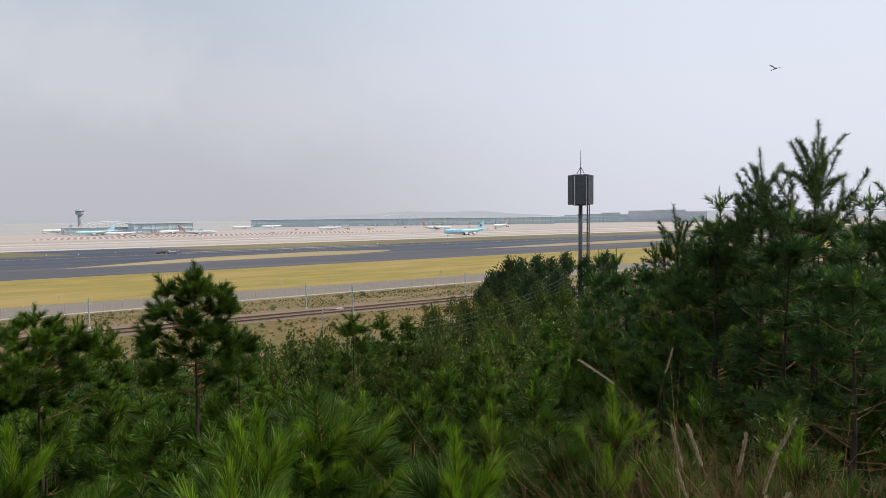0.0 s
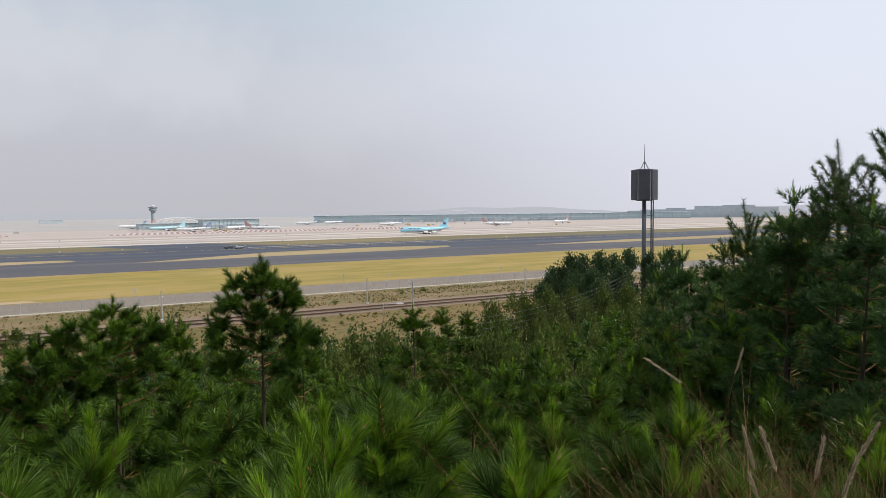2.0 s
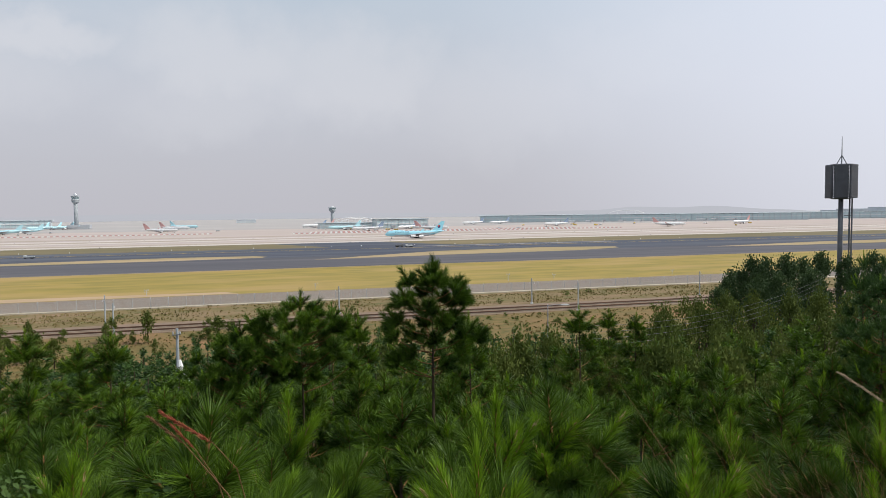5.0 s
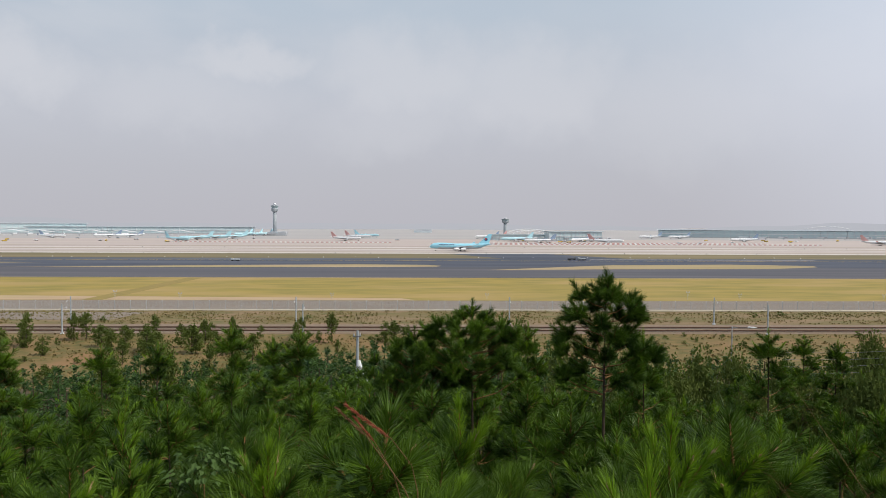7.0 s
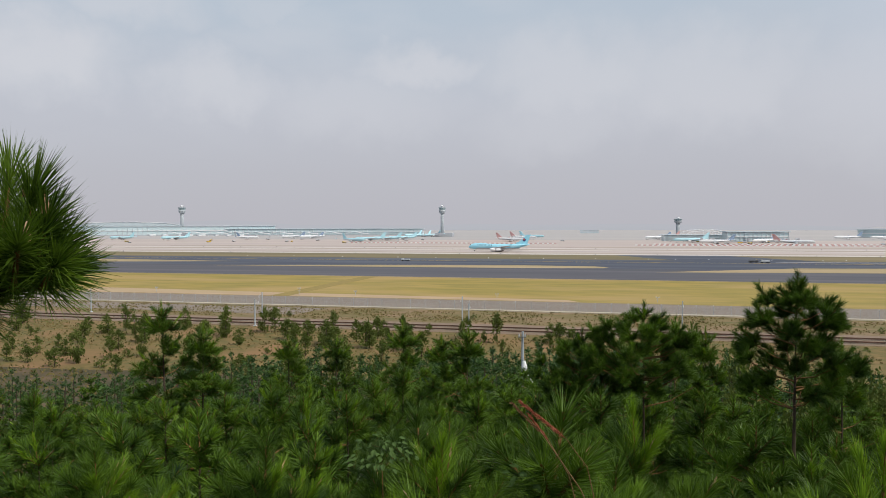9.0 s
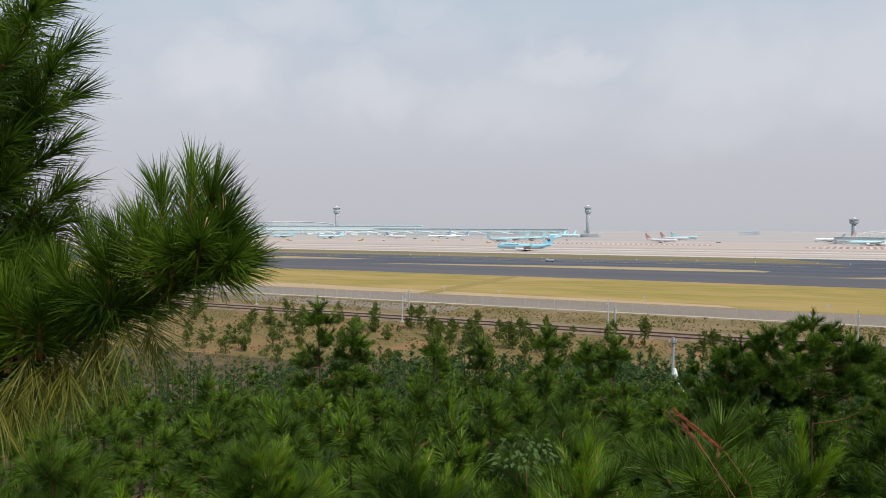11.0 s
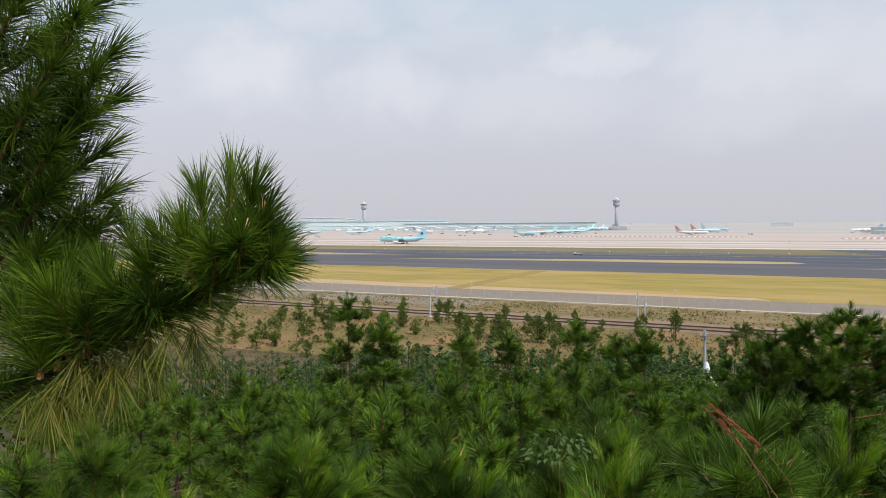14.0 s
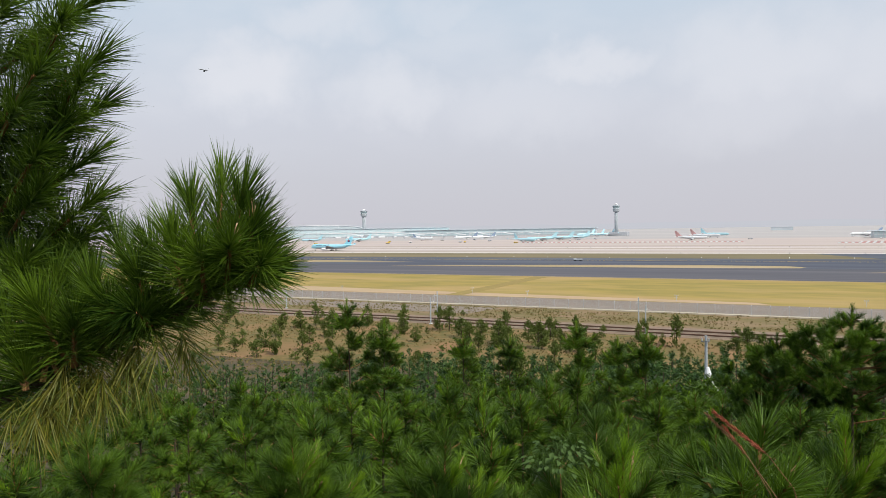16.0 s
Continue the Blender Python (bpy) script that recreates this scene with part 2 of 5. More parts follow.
M_PINK = mat("bare_pink_turf", (0.44, 0.315, 0.20), (0.37, 0.26, 0.16), 0.95, 0.15, (0.2, 1, 1), c3=(0.40, 0.30, 0.17), scale2=0.05)
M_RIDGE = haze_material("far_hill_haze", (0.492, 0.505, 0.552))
# concrete greyed to paint haze over the far apron and land
M_FAR = mat("hazed_concrete", (0.40, 0.375, 0.365), (0.36, 0.34, 0.335), 0.9, 0.02, (0.08, 1, 1), c3=(0.43, 0.40, 0.385), scale2=0.008)
M_BARK = mat("pine_bark", (0.072, 0.050, 0.033), (0.038, 0.028, 0.020), 0.9, 25.0, (1, 1, 0.3), 0.5)
M_TWIG = mat("pine_twig", (0.25, 0.125, 0.045), (0.10, 0.055, 0.024), 0.85, 40.0, bump=0.3)
M_BUD = mat("pine_bud", (0.46, 0.32, 0.20), (0.28, 0.15, 0.07), 0.8, 60.0)
M_NEED = mat("pine_needles", (0.009, 0.029, 0.007), (0.122, 0.216, 0.017), 0.42, 3.0, island=0.22, obrand=0.2, through_light=0.22, spec=0.18, detail=2.0)
M_GLOSSY = mat("glossy_pine_needles", (0.010, 0.034, 0.005), (0.135, 0.225, 0.016), 0.38, 9.0, island=0.42, through_light=0.28, spec=0.3, detail=2.0)
M_NEED2 = mat("blue_green_pine_needles", (0.012, 0.036, 0.015), (0.095, 0.175, 0.038), 0.45, 2.5, island=0.34, obrand=0.25, through_light=0.28, spec=0.2, detail=2.0)
M_YOUNG = mat("young_needles", (0.11, 0.22, 0.010), (0.20, 0.32, 0.018), 0.45, 3.0, island=0.5, through_light=0.40, spec=0.3, detail=2.0)
M_OLDN = mat("old_yellow_needles", (0.22, 0.19, 0.026), (0.05, 0.11, 0.012), 0.5, 3.0, island=0.6, through_light=0.35, detail=2.0)
# scrub green darkened to paint shade into the gaps between pines
M_UNDER = mat("shade_dark_scrub_leaves", (0.018, 0.032, 0.008), (0.045, 0.062, 0.014), 0.9, 0.8, island=0.5, spec=0.0, detail=2.0)
M_LEAF2 = mat("bluish_leaves", (0.030, 0.062, 0.022), (0.072, 0.118, 0.036), 0.6, 0.4, island=0.5, obrand=0.2, through_light=0.25, detail=2.0)
M_LEAF3 = mat("olive_leaves", (0.060, 0.092, 0.022), (0.135, 0.165, 0.036), 0.75, 0.4, island=0.5, obrand=0.3, through_light=0.3, spec=0.1, detail=2.0)
M_HERB = mat("weed_leaves", (0.085, 0.145, 0.032), (0.04, 0.08, 0.018), 0.75, 14.0, obrand=0.5, through_light=0.3)
M_STRAW = mat("dry_grass", (0.27, 0.15, 0.07), (0.12, 0.07, 0.035), 0.8, 8.0, island=0.6, through_light=0.3)
M_WEED = mat("field_weeds", (0.235, 0.165, 0.075), (0.135, 0.132, 0.044), 0.9, 0.05, island=0.5, through_light=0.2)
M_PLUME = mat("grass_plume", (0.55, 0.46, 0.33), (0.36, 0.27, 0.17), 0.9, 8.0, island=0.5, through_light=0.35)
M_REDG = mat("red_grass_plume", (0.42, 0.13, 0.07), (0.28, 0.09, 0.05), 0.8, 8.0, island=0.5, through_light=0.3)
M_WING = mat("insect_wing", (0.45, 0.46, 0.46), (0.32, 0.33, 0.33), 0.3, 60.0, through_light=0.5)


# ---------------------------------------------------------------- mesh tools
class Mesh:
    """Collects vertices and faces of one part."""

    def __init__(self):
        self.v, self.f = [], []

    def add(self, vs, fs):
        n = len(self.v)
        self.v += [tuple(p) for p in vs]
        self.f += [tuple(i + n for i in q) for q in fs]
        return self

    def box(self, x, y, z, sx, sy, sz, rz=0.0, chamfer=0.0):
        c, s = math.cos(radians(rz)), math.sin(radians(rz))
        vs = []
        k = chamfer
        rings = ((-0.5, k), (-0.5 + k / max(sz, 1e-6), 0), (0.5 - k / max(sz, 1e-6), 0), (0.5, k)) if k else ((-0.5, 0), (0.5, 0))
        for h, inset in rings:
            for a, b in ((-1, -1), (1, -1), (1, 1), (-1, 1)):
                px, py = a * (sx / 2 - inset), b * (sy / 2 - inset)
                vs.append((x + px * c - py * s, y + px * s + py * c, z + h * sz))
        fs = [(3, 2, 1, 0), tuple(len(vs) - 4 + i for i in range(4))]
        for r in range(len(rings) - 1):
            for i in range(4):
                j = (i + 1) % 4
                fs.append((r * 4 + i, r * 4 + j, r * 4 + 4 + j, r * 4 + 4 + i))
        return self.add(vs, fs)

    def rings(self, rs, closed=True):
        n = len(rs[0])
        fs = []
        for r in range(len(rs) - 1):
            for i in range(n):
                j = (i + 1) % n
                fs.append((r * n + i, r * n + j, r * n + n + j, r * n + n + i))
        if closed:
            fs += [tuple(reversed(range(n))), tuple((len(rs) - 1) * n + i for i in range(n))]
        return self.add([p for r in rs for p in r], fs)

    def tube(self, pts, radii, seg=6):
        pts = [Vector(p) for p in pts]
        rs = []
        for i, p in enumerate(pts):
            d = (pts[min(i + 1, len(pts) - 1)] - pts[max(i - 1, 0)]).normalized()
            u = d.cross(Vector((0.3, 0.9, 0.2)) if abs(d.y) < 0.8 else Vector((1, 0, 0.1))).normalized()
            w = d.cross(u)
            rs.append([p + (u * math.cos(a) + w * math.sin(a)) * radii[i] for a in (2 * math.pi * k / seg for k in range(seg))])
        return self.rings(rs)

    def data(self, name, m, smooth=False):
        me = bpy.data.meshes.new(name)
        me.from_pydata(self.v, [], self.f)
        me.materials.append(m)
        if smooth:
            me.polygons.foreach_set("use_smooth", [True] * len(me.polygons))
        me.update()
        return me


def tri_data(name, V, F, mats, idx=None):
    me = bpy.data.meshes.new(name)
    me.vertices.add(len(V))
    me.vertices.foreach_set("co", np.asarray(V, np.float32).ravel())
    me.loops.add(F.size)
    me.loops.foreach_set("vertex_index", F.astype(np.int32).ravel())
    me.polygons.add(len(F))
    me.polygons.foreach_set("loop_start", np.arange(0, F.size, F.shape[1], dtype=np.int32))
    for m in mats:
        me.materials.append(m)
    if idx is not None:
        me.polygons.foreach_set("material_index", idx.astype(np.int32))
    me.update(calc_edges=True)
    return me


def part(name, mesh, m, parent, label="", smooth=False, at=None):
    ob = new(name, mesh.data(name, m, smooth) if isinstance(mesh, Mesh) else mesh)
    ob.parent = parent
    if at is not None:
        ob.matrix_basis = at
    if label:
        tagged(ob, label)
    return ob


def thing(name, m, label, category, group=""):
    ob = new(name)
    ob.matrix_basis = m
    return tagged(ob, label, category, group)


def polar(az, d, z=0.0):
    """The place d metres off, az degrees to the left of straight ahead."""
    return (-math.sin(radians(az)) * d, math.cos(radians(az)) * d, z)


# ---------------------------------------------------------------- ground
HILL_Y = (-40, 0, 2, 5, 10, 20, 40, 80, 110, 140)
HILL_Z = (33.0, 31.6, 30.8, 29.4, 27.6, 24.6, 19.0, 7.0, 1.6, 0.0)


def hill(x, y):
    d = np.hypot(np.maximum(np.abs(x) - 8, 0) * 0.30, np.maximum(y, 0)) + np.minimum(y, 0)
    z = np.interp(d, HILL_Y, HILL_Z)
    right = np.clip((x - 14) / 40, 0, 1)
    right = right * right * (3 - 2 * right)
    return z + 8.0 * right * np.clip((150 - y) / 100, 0, 1) * np.clip(z / 8, 0, 1) * np.clip((y - 5) / 40, 0, 1)


def ground():
    xs = np.concatenate([[-9000, -4000, -1500], np.arange(-700, -100, 40), np.arange(-100, 130, 4), np.arange(130, 800, 40), [1500, 4000, 9000]])
    ys = np.concatenate([[-3000, -600, -150], np.arange(-60, 160, 4), np.arange(160, 240, 20), [420, 1000, 3000, 12000]])
    X, Y = np.meshgrid(xs, ys)
    Z = hill(X, Y)
    n = len(xs)
    rough = np.array([noise.noise(Vector((x * 0.15, y * 0.15, 0))) for x, y in zip(X.ravel(), Y.ravel())]).reshape(X.shape)
    Z = Z + rough * 0.35 * np.clip(Z / 6, 0, 1)
    V = np.stack([X, Y, Z], -1).reshape(-1, 3)
    i = (np.arange(len(ys) - 1)[:, None] * n + np.arange(n - 1)[None]).ravel()
    me = tri_data("ground", V, np.stack([i, i + 1, i + n + 1, i + n], -1), [M_HILL])
    me.polygons.foreach_set("use_smooth", [True] * len(me.polygons))
    tagged(new("ground", me), "brown soil hillside falling to flat land", kind="structure")


ground()


def sheet(name, poly, z, m, label):
    """A flat slab of paving or turf with a lip of its own."""
    b = Mesh()
    n = len(poly)
    b.add([(x, y, z) for x, y in poly] + [(x, y, -0.3) for x, y in poly],
          [tuple(range(n))] + [(i, i + n, (i + 1) % n + n, (i + 1) % n) for i in range(n)])
    return tagged(new(name, b.data(name, m)), label, kind="structure")


def strip(name, y0, y1, z, m, label, x0=-4500, x1=4500):
    return sheet(name, [(x0, y0), (x1, y0), (x1, y1), (x0, y1)], z, m, label)


strip("dry_field", 128, 207, 0.03, M_LOT, "dry brown field with patches of bare soil")
strip("bank", 226, 261, 0.05, M_BANK, "reddish dry grass bank beside the railway")
strip("track_bed", 207, 226, 0.10, M_BALL, "grey brown ballast bed under the rails")
strip("kerb_line", 260.2, 262.7, 0.45, M_KERB, "cream concrete kerb along the fence")
strip("road", 263, 296, 0.06, M_ROAD, "grey perimeter road behind the wire fence")
strip("grass", 296, 416, 0.08, M_GRASS, "mown yellow green airfield grass")
strip("runway", 416, 520, 0.10, M_ASPH, "dark blue grey asphalt runway")
strip("taxiway", 520, 646, 0.105, M_ASPH2, "dark asphalt taxiway")
strip("verge", 646, 740, 0.12, M_OLIVE, "olive brown grass verge")
strip("far_runway", 740, 900, 0.12, M_CONC, "pale pinkish concrete runway")
strip("far_land", 2600, 9000, 0.10, M_FAR, "flat land beyond the apron with haze in its colour", -9000, 9000)
strip("apron", 900, 1380, 0.13, M_CONC, "pale pinkish grey concrete apron")
strip("apron", 1380, 2600, 0.13, M_FAR, "concrete apron by the terminals, greyed with painted haze")
strip("edge_line", 416, 418, 0.14, M_ISLE, "faded white line at the runway edge")
strip("edge_line", 743, 760, 0.16, M_LINE, "bleached concrete shoulder")
strip("shoulder", 772, 790, 0.16, M_DUST, "brown concrete shoulder")
strip("edge_line", 846, 862, 0.16, M_LINE, "bleached concrete shoulder")
strip("shoulder", 868, 892, 0.16, M_DUST, "brown concrete shoulder")
strip("edge_line", 905, 925, 0.18, M_LINE, "bleached concrete strip")
strip("shoulder", 960, 985, 0.18, M_DUST, "brown concrete strip")
sheet("grass_island", [(-1400, 540), (-440, 537), (-318, 566), (-470, 582), (-1400, 590)], 0.14, M_ISLE, "tan grass island between taxiways")
sheet("grass_island", [(-312, 506), (-55, 516), (6, 524), (10, 534), (0, 545), (-59, 550), (-180, 533)], 0.14, M_ISLE, "tan pointed grass island")
sheet("grass_island", [(41, 487), (135, 499), (260, 508), (305, 528), (310, 543), (250, 560), (147, 547)], 0.14, M_ISLE, "tan pointed grass island")
sheet("grass_island", [(376, 504), (471, 492), (900, 495), (900, 545), (519, 530)], 0.14, M_ISLE, "tan pointed grass island")
sheet("link_road", [(70, 646), (190, 646), (130, 740), (20, 740)], 0.15, M_ASPH2, "asphalt link between the runways")
sheet("bare_patch", [(-260, 297), (-6, 297), (-12, 304), (-150, 311), (-260, 318)], 0.11, M_PINK, "pinkish tan strip of bare turf")
sheet("dirt_track", [(-150, 296), (-141, 296), (-136, 415.5), (-146, 415.5)], 0.125, M_TRACK, "faint brown wheel track across the turf")
sheet("bare_patch", [(-260, 240), (-110, 236), (-105, 256), (-260, 258)], 0.09, M_ROAD, "pale gravel patch by the railway")


# ---------------------------------------------------------------- railway and fence
def railway():
    for y in (211.0, 217.5):
        tr = thing("railway_track", pose(0, y, 0.10), "rusty rail pair on grey ballast", "railway track", "railway tracks")
        for s in (-0.72, 0.72):
            part("rail", Mesh().box(0, s, 0.36, 1500, 0.12, 0.22, chamfer=0.02), M_RAIL, tr)
        b = Mesh()
        for k in range(-330, 331):
            b.box(k * 0.72, 0, 0.16, 0.26, 2.5, 0.18)
        tagged(part("sleeper_bed", b, M_DUST, tr), kind="stuff")


railway()


def catenary_mast(h):
    ob = thing("catenary_mast", pose(0, 0, 0), "grey steel railway mast with a bracket arm", "railway mast", "masts along the railway")
    part("pole", Mesh().tube([(0, 0, 0), (0, 0, h)], [0.24, 0.19], 8), M_TOWER, ob)
    part("foot", Mesh().box(0, 0, 0.2, 0.8, 0.8, 0.4, chamfer=0.05), M_BCON, ob)
    part("arm", Mesh().tube([(0, 0, h - 1.6), (0, -2.6, h - 1.2)], [0.06, 0.05], 6).tube([(0, 0, h - 0.4), (0, -2.6, h - 1.2)], [0.04, 0.04], 6), M_STEEL, ob)
    part("insulator", Mesh().tube([(0, -2.5, h - 1.7), (0, -2.5, h - 1.2)], [0.1, 0.1], 6), M_WHITE, ob)
    return ob


m0 = catenary_mast(9.2)
for i, (x, y, r) in enumerate([(-118, 226.5, 0), (-110, 206, 180), (-44, 226.5, 0), (-38, 206, 180), (27, 226.5, 0), (96, 226.5, 0), (104, 206, 180),
                               (166, 226.5, 0), (172, 206, 180), (-190, 226.5, 0), (-262, 226.5, 0), (236, 226.5, 0)]):
    m = pose(x, y, 0.05, 0, 0, r)
    if i:
        copy_thing(m0, m)
    else:
        m0.matrix_basis = m


def marker_post(x, y, h):
    ob = thing("marker_post", pose(x, y, 0.08), "white airfield marker post with crossbars on turf", "marker post", "airfield marker posts")
    part("post", Mesh().tube([(0, 0, 0), (0, 0, h)], [0.10, 0.08], 6), M_GREYP, ob)
    for z in (h * 0.55, h * 0.85):
        part("crossbar", Mesh().box(0, 0, z, 1.5, 0.10, 0.10, chamfer=0.02), M_GREYP, ob)
    for dx in (-0.65, 0.65):
        part("lamp", Mesh().tube([(dx, 0, h * 0.85), (dx, 0, h * 0.85 + 0.5)], [0.16, 0.12], 8), M_GREYP, ob)


for mx, my, mh in ((-138, 302, 3.6), (-110, 303, 2.4), (-43, 303, 2.4), (26, 303, 2.4), (116, 302, 3.6), (140, 303, 2.4), (205, 302, 2.4), (-215, 302, 2.4)):
    marker_post(mx, my, mh)


def fence():
    ob = thing("wire_fence", pose(0, 262.2, 0.4), "tall grey wire fence with thin posts", "fence")
    post = Mesh().tube([(0, 0, 0), (0, 0, 3.1), (0, 0.35, 3.5)], [0.12, 0.11, 0.09], 5).data("post", M_STEEL)
    for k in range(-60, 61):
        part("post", post, None, ob, at=pose(k * 6.0, 0, 0))
    b = Mesh()
    for k in range(-1200, 1201):
        b.box(k * 0.3, 0, 1.5, 0.030, 0.030, 3.0)
    for k in range(9):
        b.box(0, 0.02, 0.2 + k * 0.36, 722, 0.02, 0.02)
    tagged(part("wire_mesh", b, M_STEEL, ob), kind="stuff")


fence()


# ---------------------------------------------------------------- buildings far off
def control_tower(m, h, cab, label):
    ob = thing("control_tower", m, label, "control tower")
    r = cab
    part("shaft", Mesh().tube([(0, 0, 0), (0, 0, h * 0.35), (0, 0, h * 0.72)], [r * 0.62, r * 0.52, r * 0.5], 16), M_TOWER, ob, smooth=True)
    part("collar", Mesh().tube([(0, 0, h * 0.70), (0, 0, h * 0.74), (0, 0, h * 0.80), (0, 0, h * 0.82)], [r * 0.55, r * 0.95, r * 1.05, r * 0.9], 16), M_TOWER, ob)
    part("cab_glass", Mesh().tube([(0, 0, h * 0.82), (0, 0, h * 0.885)], [r * 0.88, r * 1.1], 16), M_CAB, ob, "tinted band of windows")
    part("roof", Mesh().tube([(0, 0, h * 0.885), (0, 0, h * 0.90), (0, 0, h * 0.915)], [r * 1.15, r * 1.15, r * 0.7], 16), M_TOWER, ob)
    part("radar_dome", Mesh().tube([(0, 0, h * 0.915), (0, 0, h * 0.935), (0, 0, h * 0.96), (0, 0, h * 0.972)], [r * 0.3, r * 0.45, r * 0.36, r * 0.12], 12), M_WHITE, ob, smooth=True)
    part("aerial", Mesh().tube([(0, 0, h * 0.96), (0, 0, h)], [0.25, 0.12], 6), M_STEEL, ob)
    part("base_block", Mesh().box(6, 0, 5, 46, 24, 10, chamfer=0.5), M_GREYP, ob)
    return ob


control_tower(pose(*polar(12.66, 1750)), 83, 8.2, "tall white control tower with a wide tinted cab")
control_tower(pose(*polar(33.5, 2150)), 92, 10.0, "grey white control tower behind the terminal")
control_tower(pose(*polar(-6.4, 1520)), 47, 8.0, "short white ramp control tower")


def terminal(name, m, length, depth, h, bays, label, arches=()):
    """A long glazed building: piers, panes, floor bands, overhanging roof and barrel roofs."""
    ob = thing(name, m, label, "airport terminal")
    part("core", Mesh().box(0, 0, h * 0.45, length - 3, depth - 3, h * 0.9), M_CORE, ob)
    step = length / bays
    pane = Mesh().box(0, 0, 0, step * 0.88, 0.5, h * 0.36).data("pane", M_TEAL)
    pier = Mesh().box(0, 0, 0, max(0.7, step * 0.07), 1.6, h, chamfer=0.1).data("pier", M_BCON)
    for k in range(bays + 1):
        x = -length / 2 + k * step
        part("pier", pier, None, ob, at=pose(x, -depth / 2, h / 2))
        if k < bays:
            part("pane", pane, None, ob, at=pose(x + step / 2, -depth / 2 + 0.6, h * 0.30))
            part("pane", pane, None, ob, at=pose(x + step / 2, -depth / 2 + 0.6, h * 0.72))
    part("floor_band", Mesh().box(0, -depth / 2, h * 0.505, length, 2.4, h * 0.06), M_WHITE, ob)
    part("ground_band", Mesh().box(0, -depth / 2 - 0.3, h * 0.05, length, 1.6, h * 0.1), M_GREYP, ob)
    part("roof", Mesh().box(0, 0, h * 0.96, length + 6, depth + 4, h * 0.06, chamfer=0.3), M_ROOF, ob)
    for x, w, rise in arches:
        rs = []
        for i in range(13):
            a = math.pi * i / 12
            rs.append((x - math.cos(a) * w / 2, math.sin(a) * rise))
        if w > 100:
            part("barrel_roof", Mesh().rings([[(px, y, h + pz) for px, pz in rs] for y in (-depth * 0.45, depth * 0.45)]), M_ROOF, ob)
        for px, pz in rs[2:-2:2]:
            part("strut", Mesh().tube([(px, -depth * 0.46, h), (px, -depth * 0.46, h + pz)], [0.35, 0.3], 5), M_WHITE, ob)
        part("roof_rib", Mesh().tube([(px, -depth * 0.46, h + pz + 0.3) for px, pz in rs], [0.7] * 13, 6), M_WHITE, ob)
    return ob


def jet_bridge_row(x0, x1, y, n, h=7):
    first = None
    for k in range(n):
        m = pose(x0 + (x1 - x0) * (k + 0.5) / n, y, 0, 0, 0, random.uniform(-25, 25))
        if first:
            copy_thing(first, m)
            continue
        first = thing("jet_bridge", m, "white boarding bridge on a wheeled leg", "boarding bridge", "boarding bridges")
        part("tunnel", Mesh().box(0, -14, h - 1.5, 3, 28, 3, chamfer=0.3), M_WHITE, first)
        part("cab", Mesh().box(0.6, -29, h - 1.5, 4.6, 4.5, 3.6, chamfer=0.3), M_GREYP, first)
        part("leg", Mesh().box(0, -22, (h - 3) / 2, 1.0, 1.6, h - 3), M_STEEL, first)


terminal("concourse", pose(272, 1290, 0, 0, 0, 4), 100, 46, 19, 14, "square glazed concourse hall with pale piers")
terminal("concourse", pose(182, 1340, 0, 0, 0, 4), 120, 40, 12, 18, "low glazed concourse wing under an arched roof rib", [(10, 84, 9.5), (10, 60, 6.5)])
terminal("terminal", pose(-1320, 1760, 0, 0, 0, 27), 800, 90, 29, 60, "long pale terminal with a curved metal roof", [(-250, 160, 9), (-20, 300, 11)])
terminal("terminal_wing", pose(-800, 1900, 0, 0, 0, 8), 620, 50, 20, 50, "low pale terminal wing with white piers")
terminal("concourse", pose(960, 1560, 0, 0, 0, -18), 820, 70, 19, 60, "long teal glazed concourse", [(-40, 90, 9)])
terminal("concourse", pose(1500, 1500, 0, 0, 0, -26), 320, 60, 19, 24, "teal glazed end of the concourse")
jet_bridge_row(130, 350, 1275, 8)
jet_bridge_row(-1150, -640, 1590, 14)
jet_bridge_row(640, 1150, 1440, 12)


def gate_canopy(x, y, rz, w, label):
    """A white wave of a canopy over a gate."""
    ob = thing("gate_canopy", pose(x, y, 0, 0, 0, rz), label, "canopy", "gate canopies")
    pts = [(w * (t - 0.5), 0, 9 + 3.2 * math.sin(math.pi * min(1, t * 1.4)) - 4 * max(0, t - 0.72)) for t in (i / 12 for i in range(13))]
    part("wave_roof", Mesh().rings([[(px, -5, pz), (px, 5, pz + 0.6), (px, 5, pz + 1.5), (px, -5, pz + 1.0)] for px, _, pz in pts]), M_WHITE, ob)
    for t in (1, 4, 8, 11):
        px, _, pz = pts[t]
        part("column", Mesh().tube([(px, 0, 0), (px, 0, pz)], [0.5, 0.4], 6), M_BCON, ob)


for i in range(9):
    gate_canopy(-1120 + i * 66, 1640 + 12 * math.sin(i), 18 - i, 56, "white wave-shaped gate canopy")


def block(az, d, w, h, dep, label):
    x, y, _ = polar(az, d)
    ob = thing("office_building", pose(x, y, 0, 0, 0, az), label, "building", "buildings behind the airport")
    part("wall", Mesh().box(0, 0, h / 2, w, dep, h, chamfer=0.2), M_BCON, ob)
    part("parapet", Mesh().box(0, 0, h + 0.5, w + 1, dep + 1, 1.2), M_ROOF, ob)
    win = Mesh().box(0, 0, 0, 3.0, 0.4, 1.7).data("window", M_TEAL)
    for i in range(max(2, int(w / 6))):
        for k in range(max(1, int(h / 5))):
            part("window", win, None, ob, at=pose(-w / 2 + 3.5 + i * 6, -dep / 2 - 0.1, 3 + k * 5))


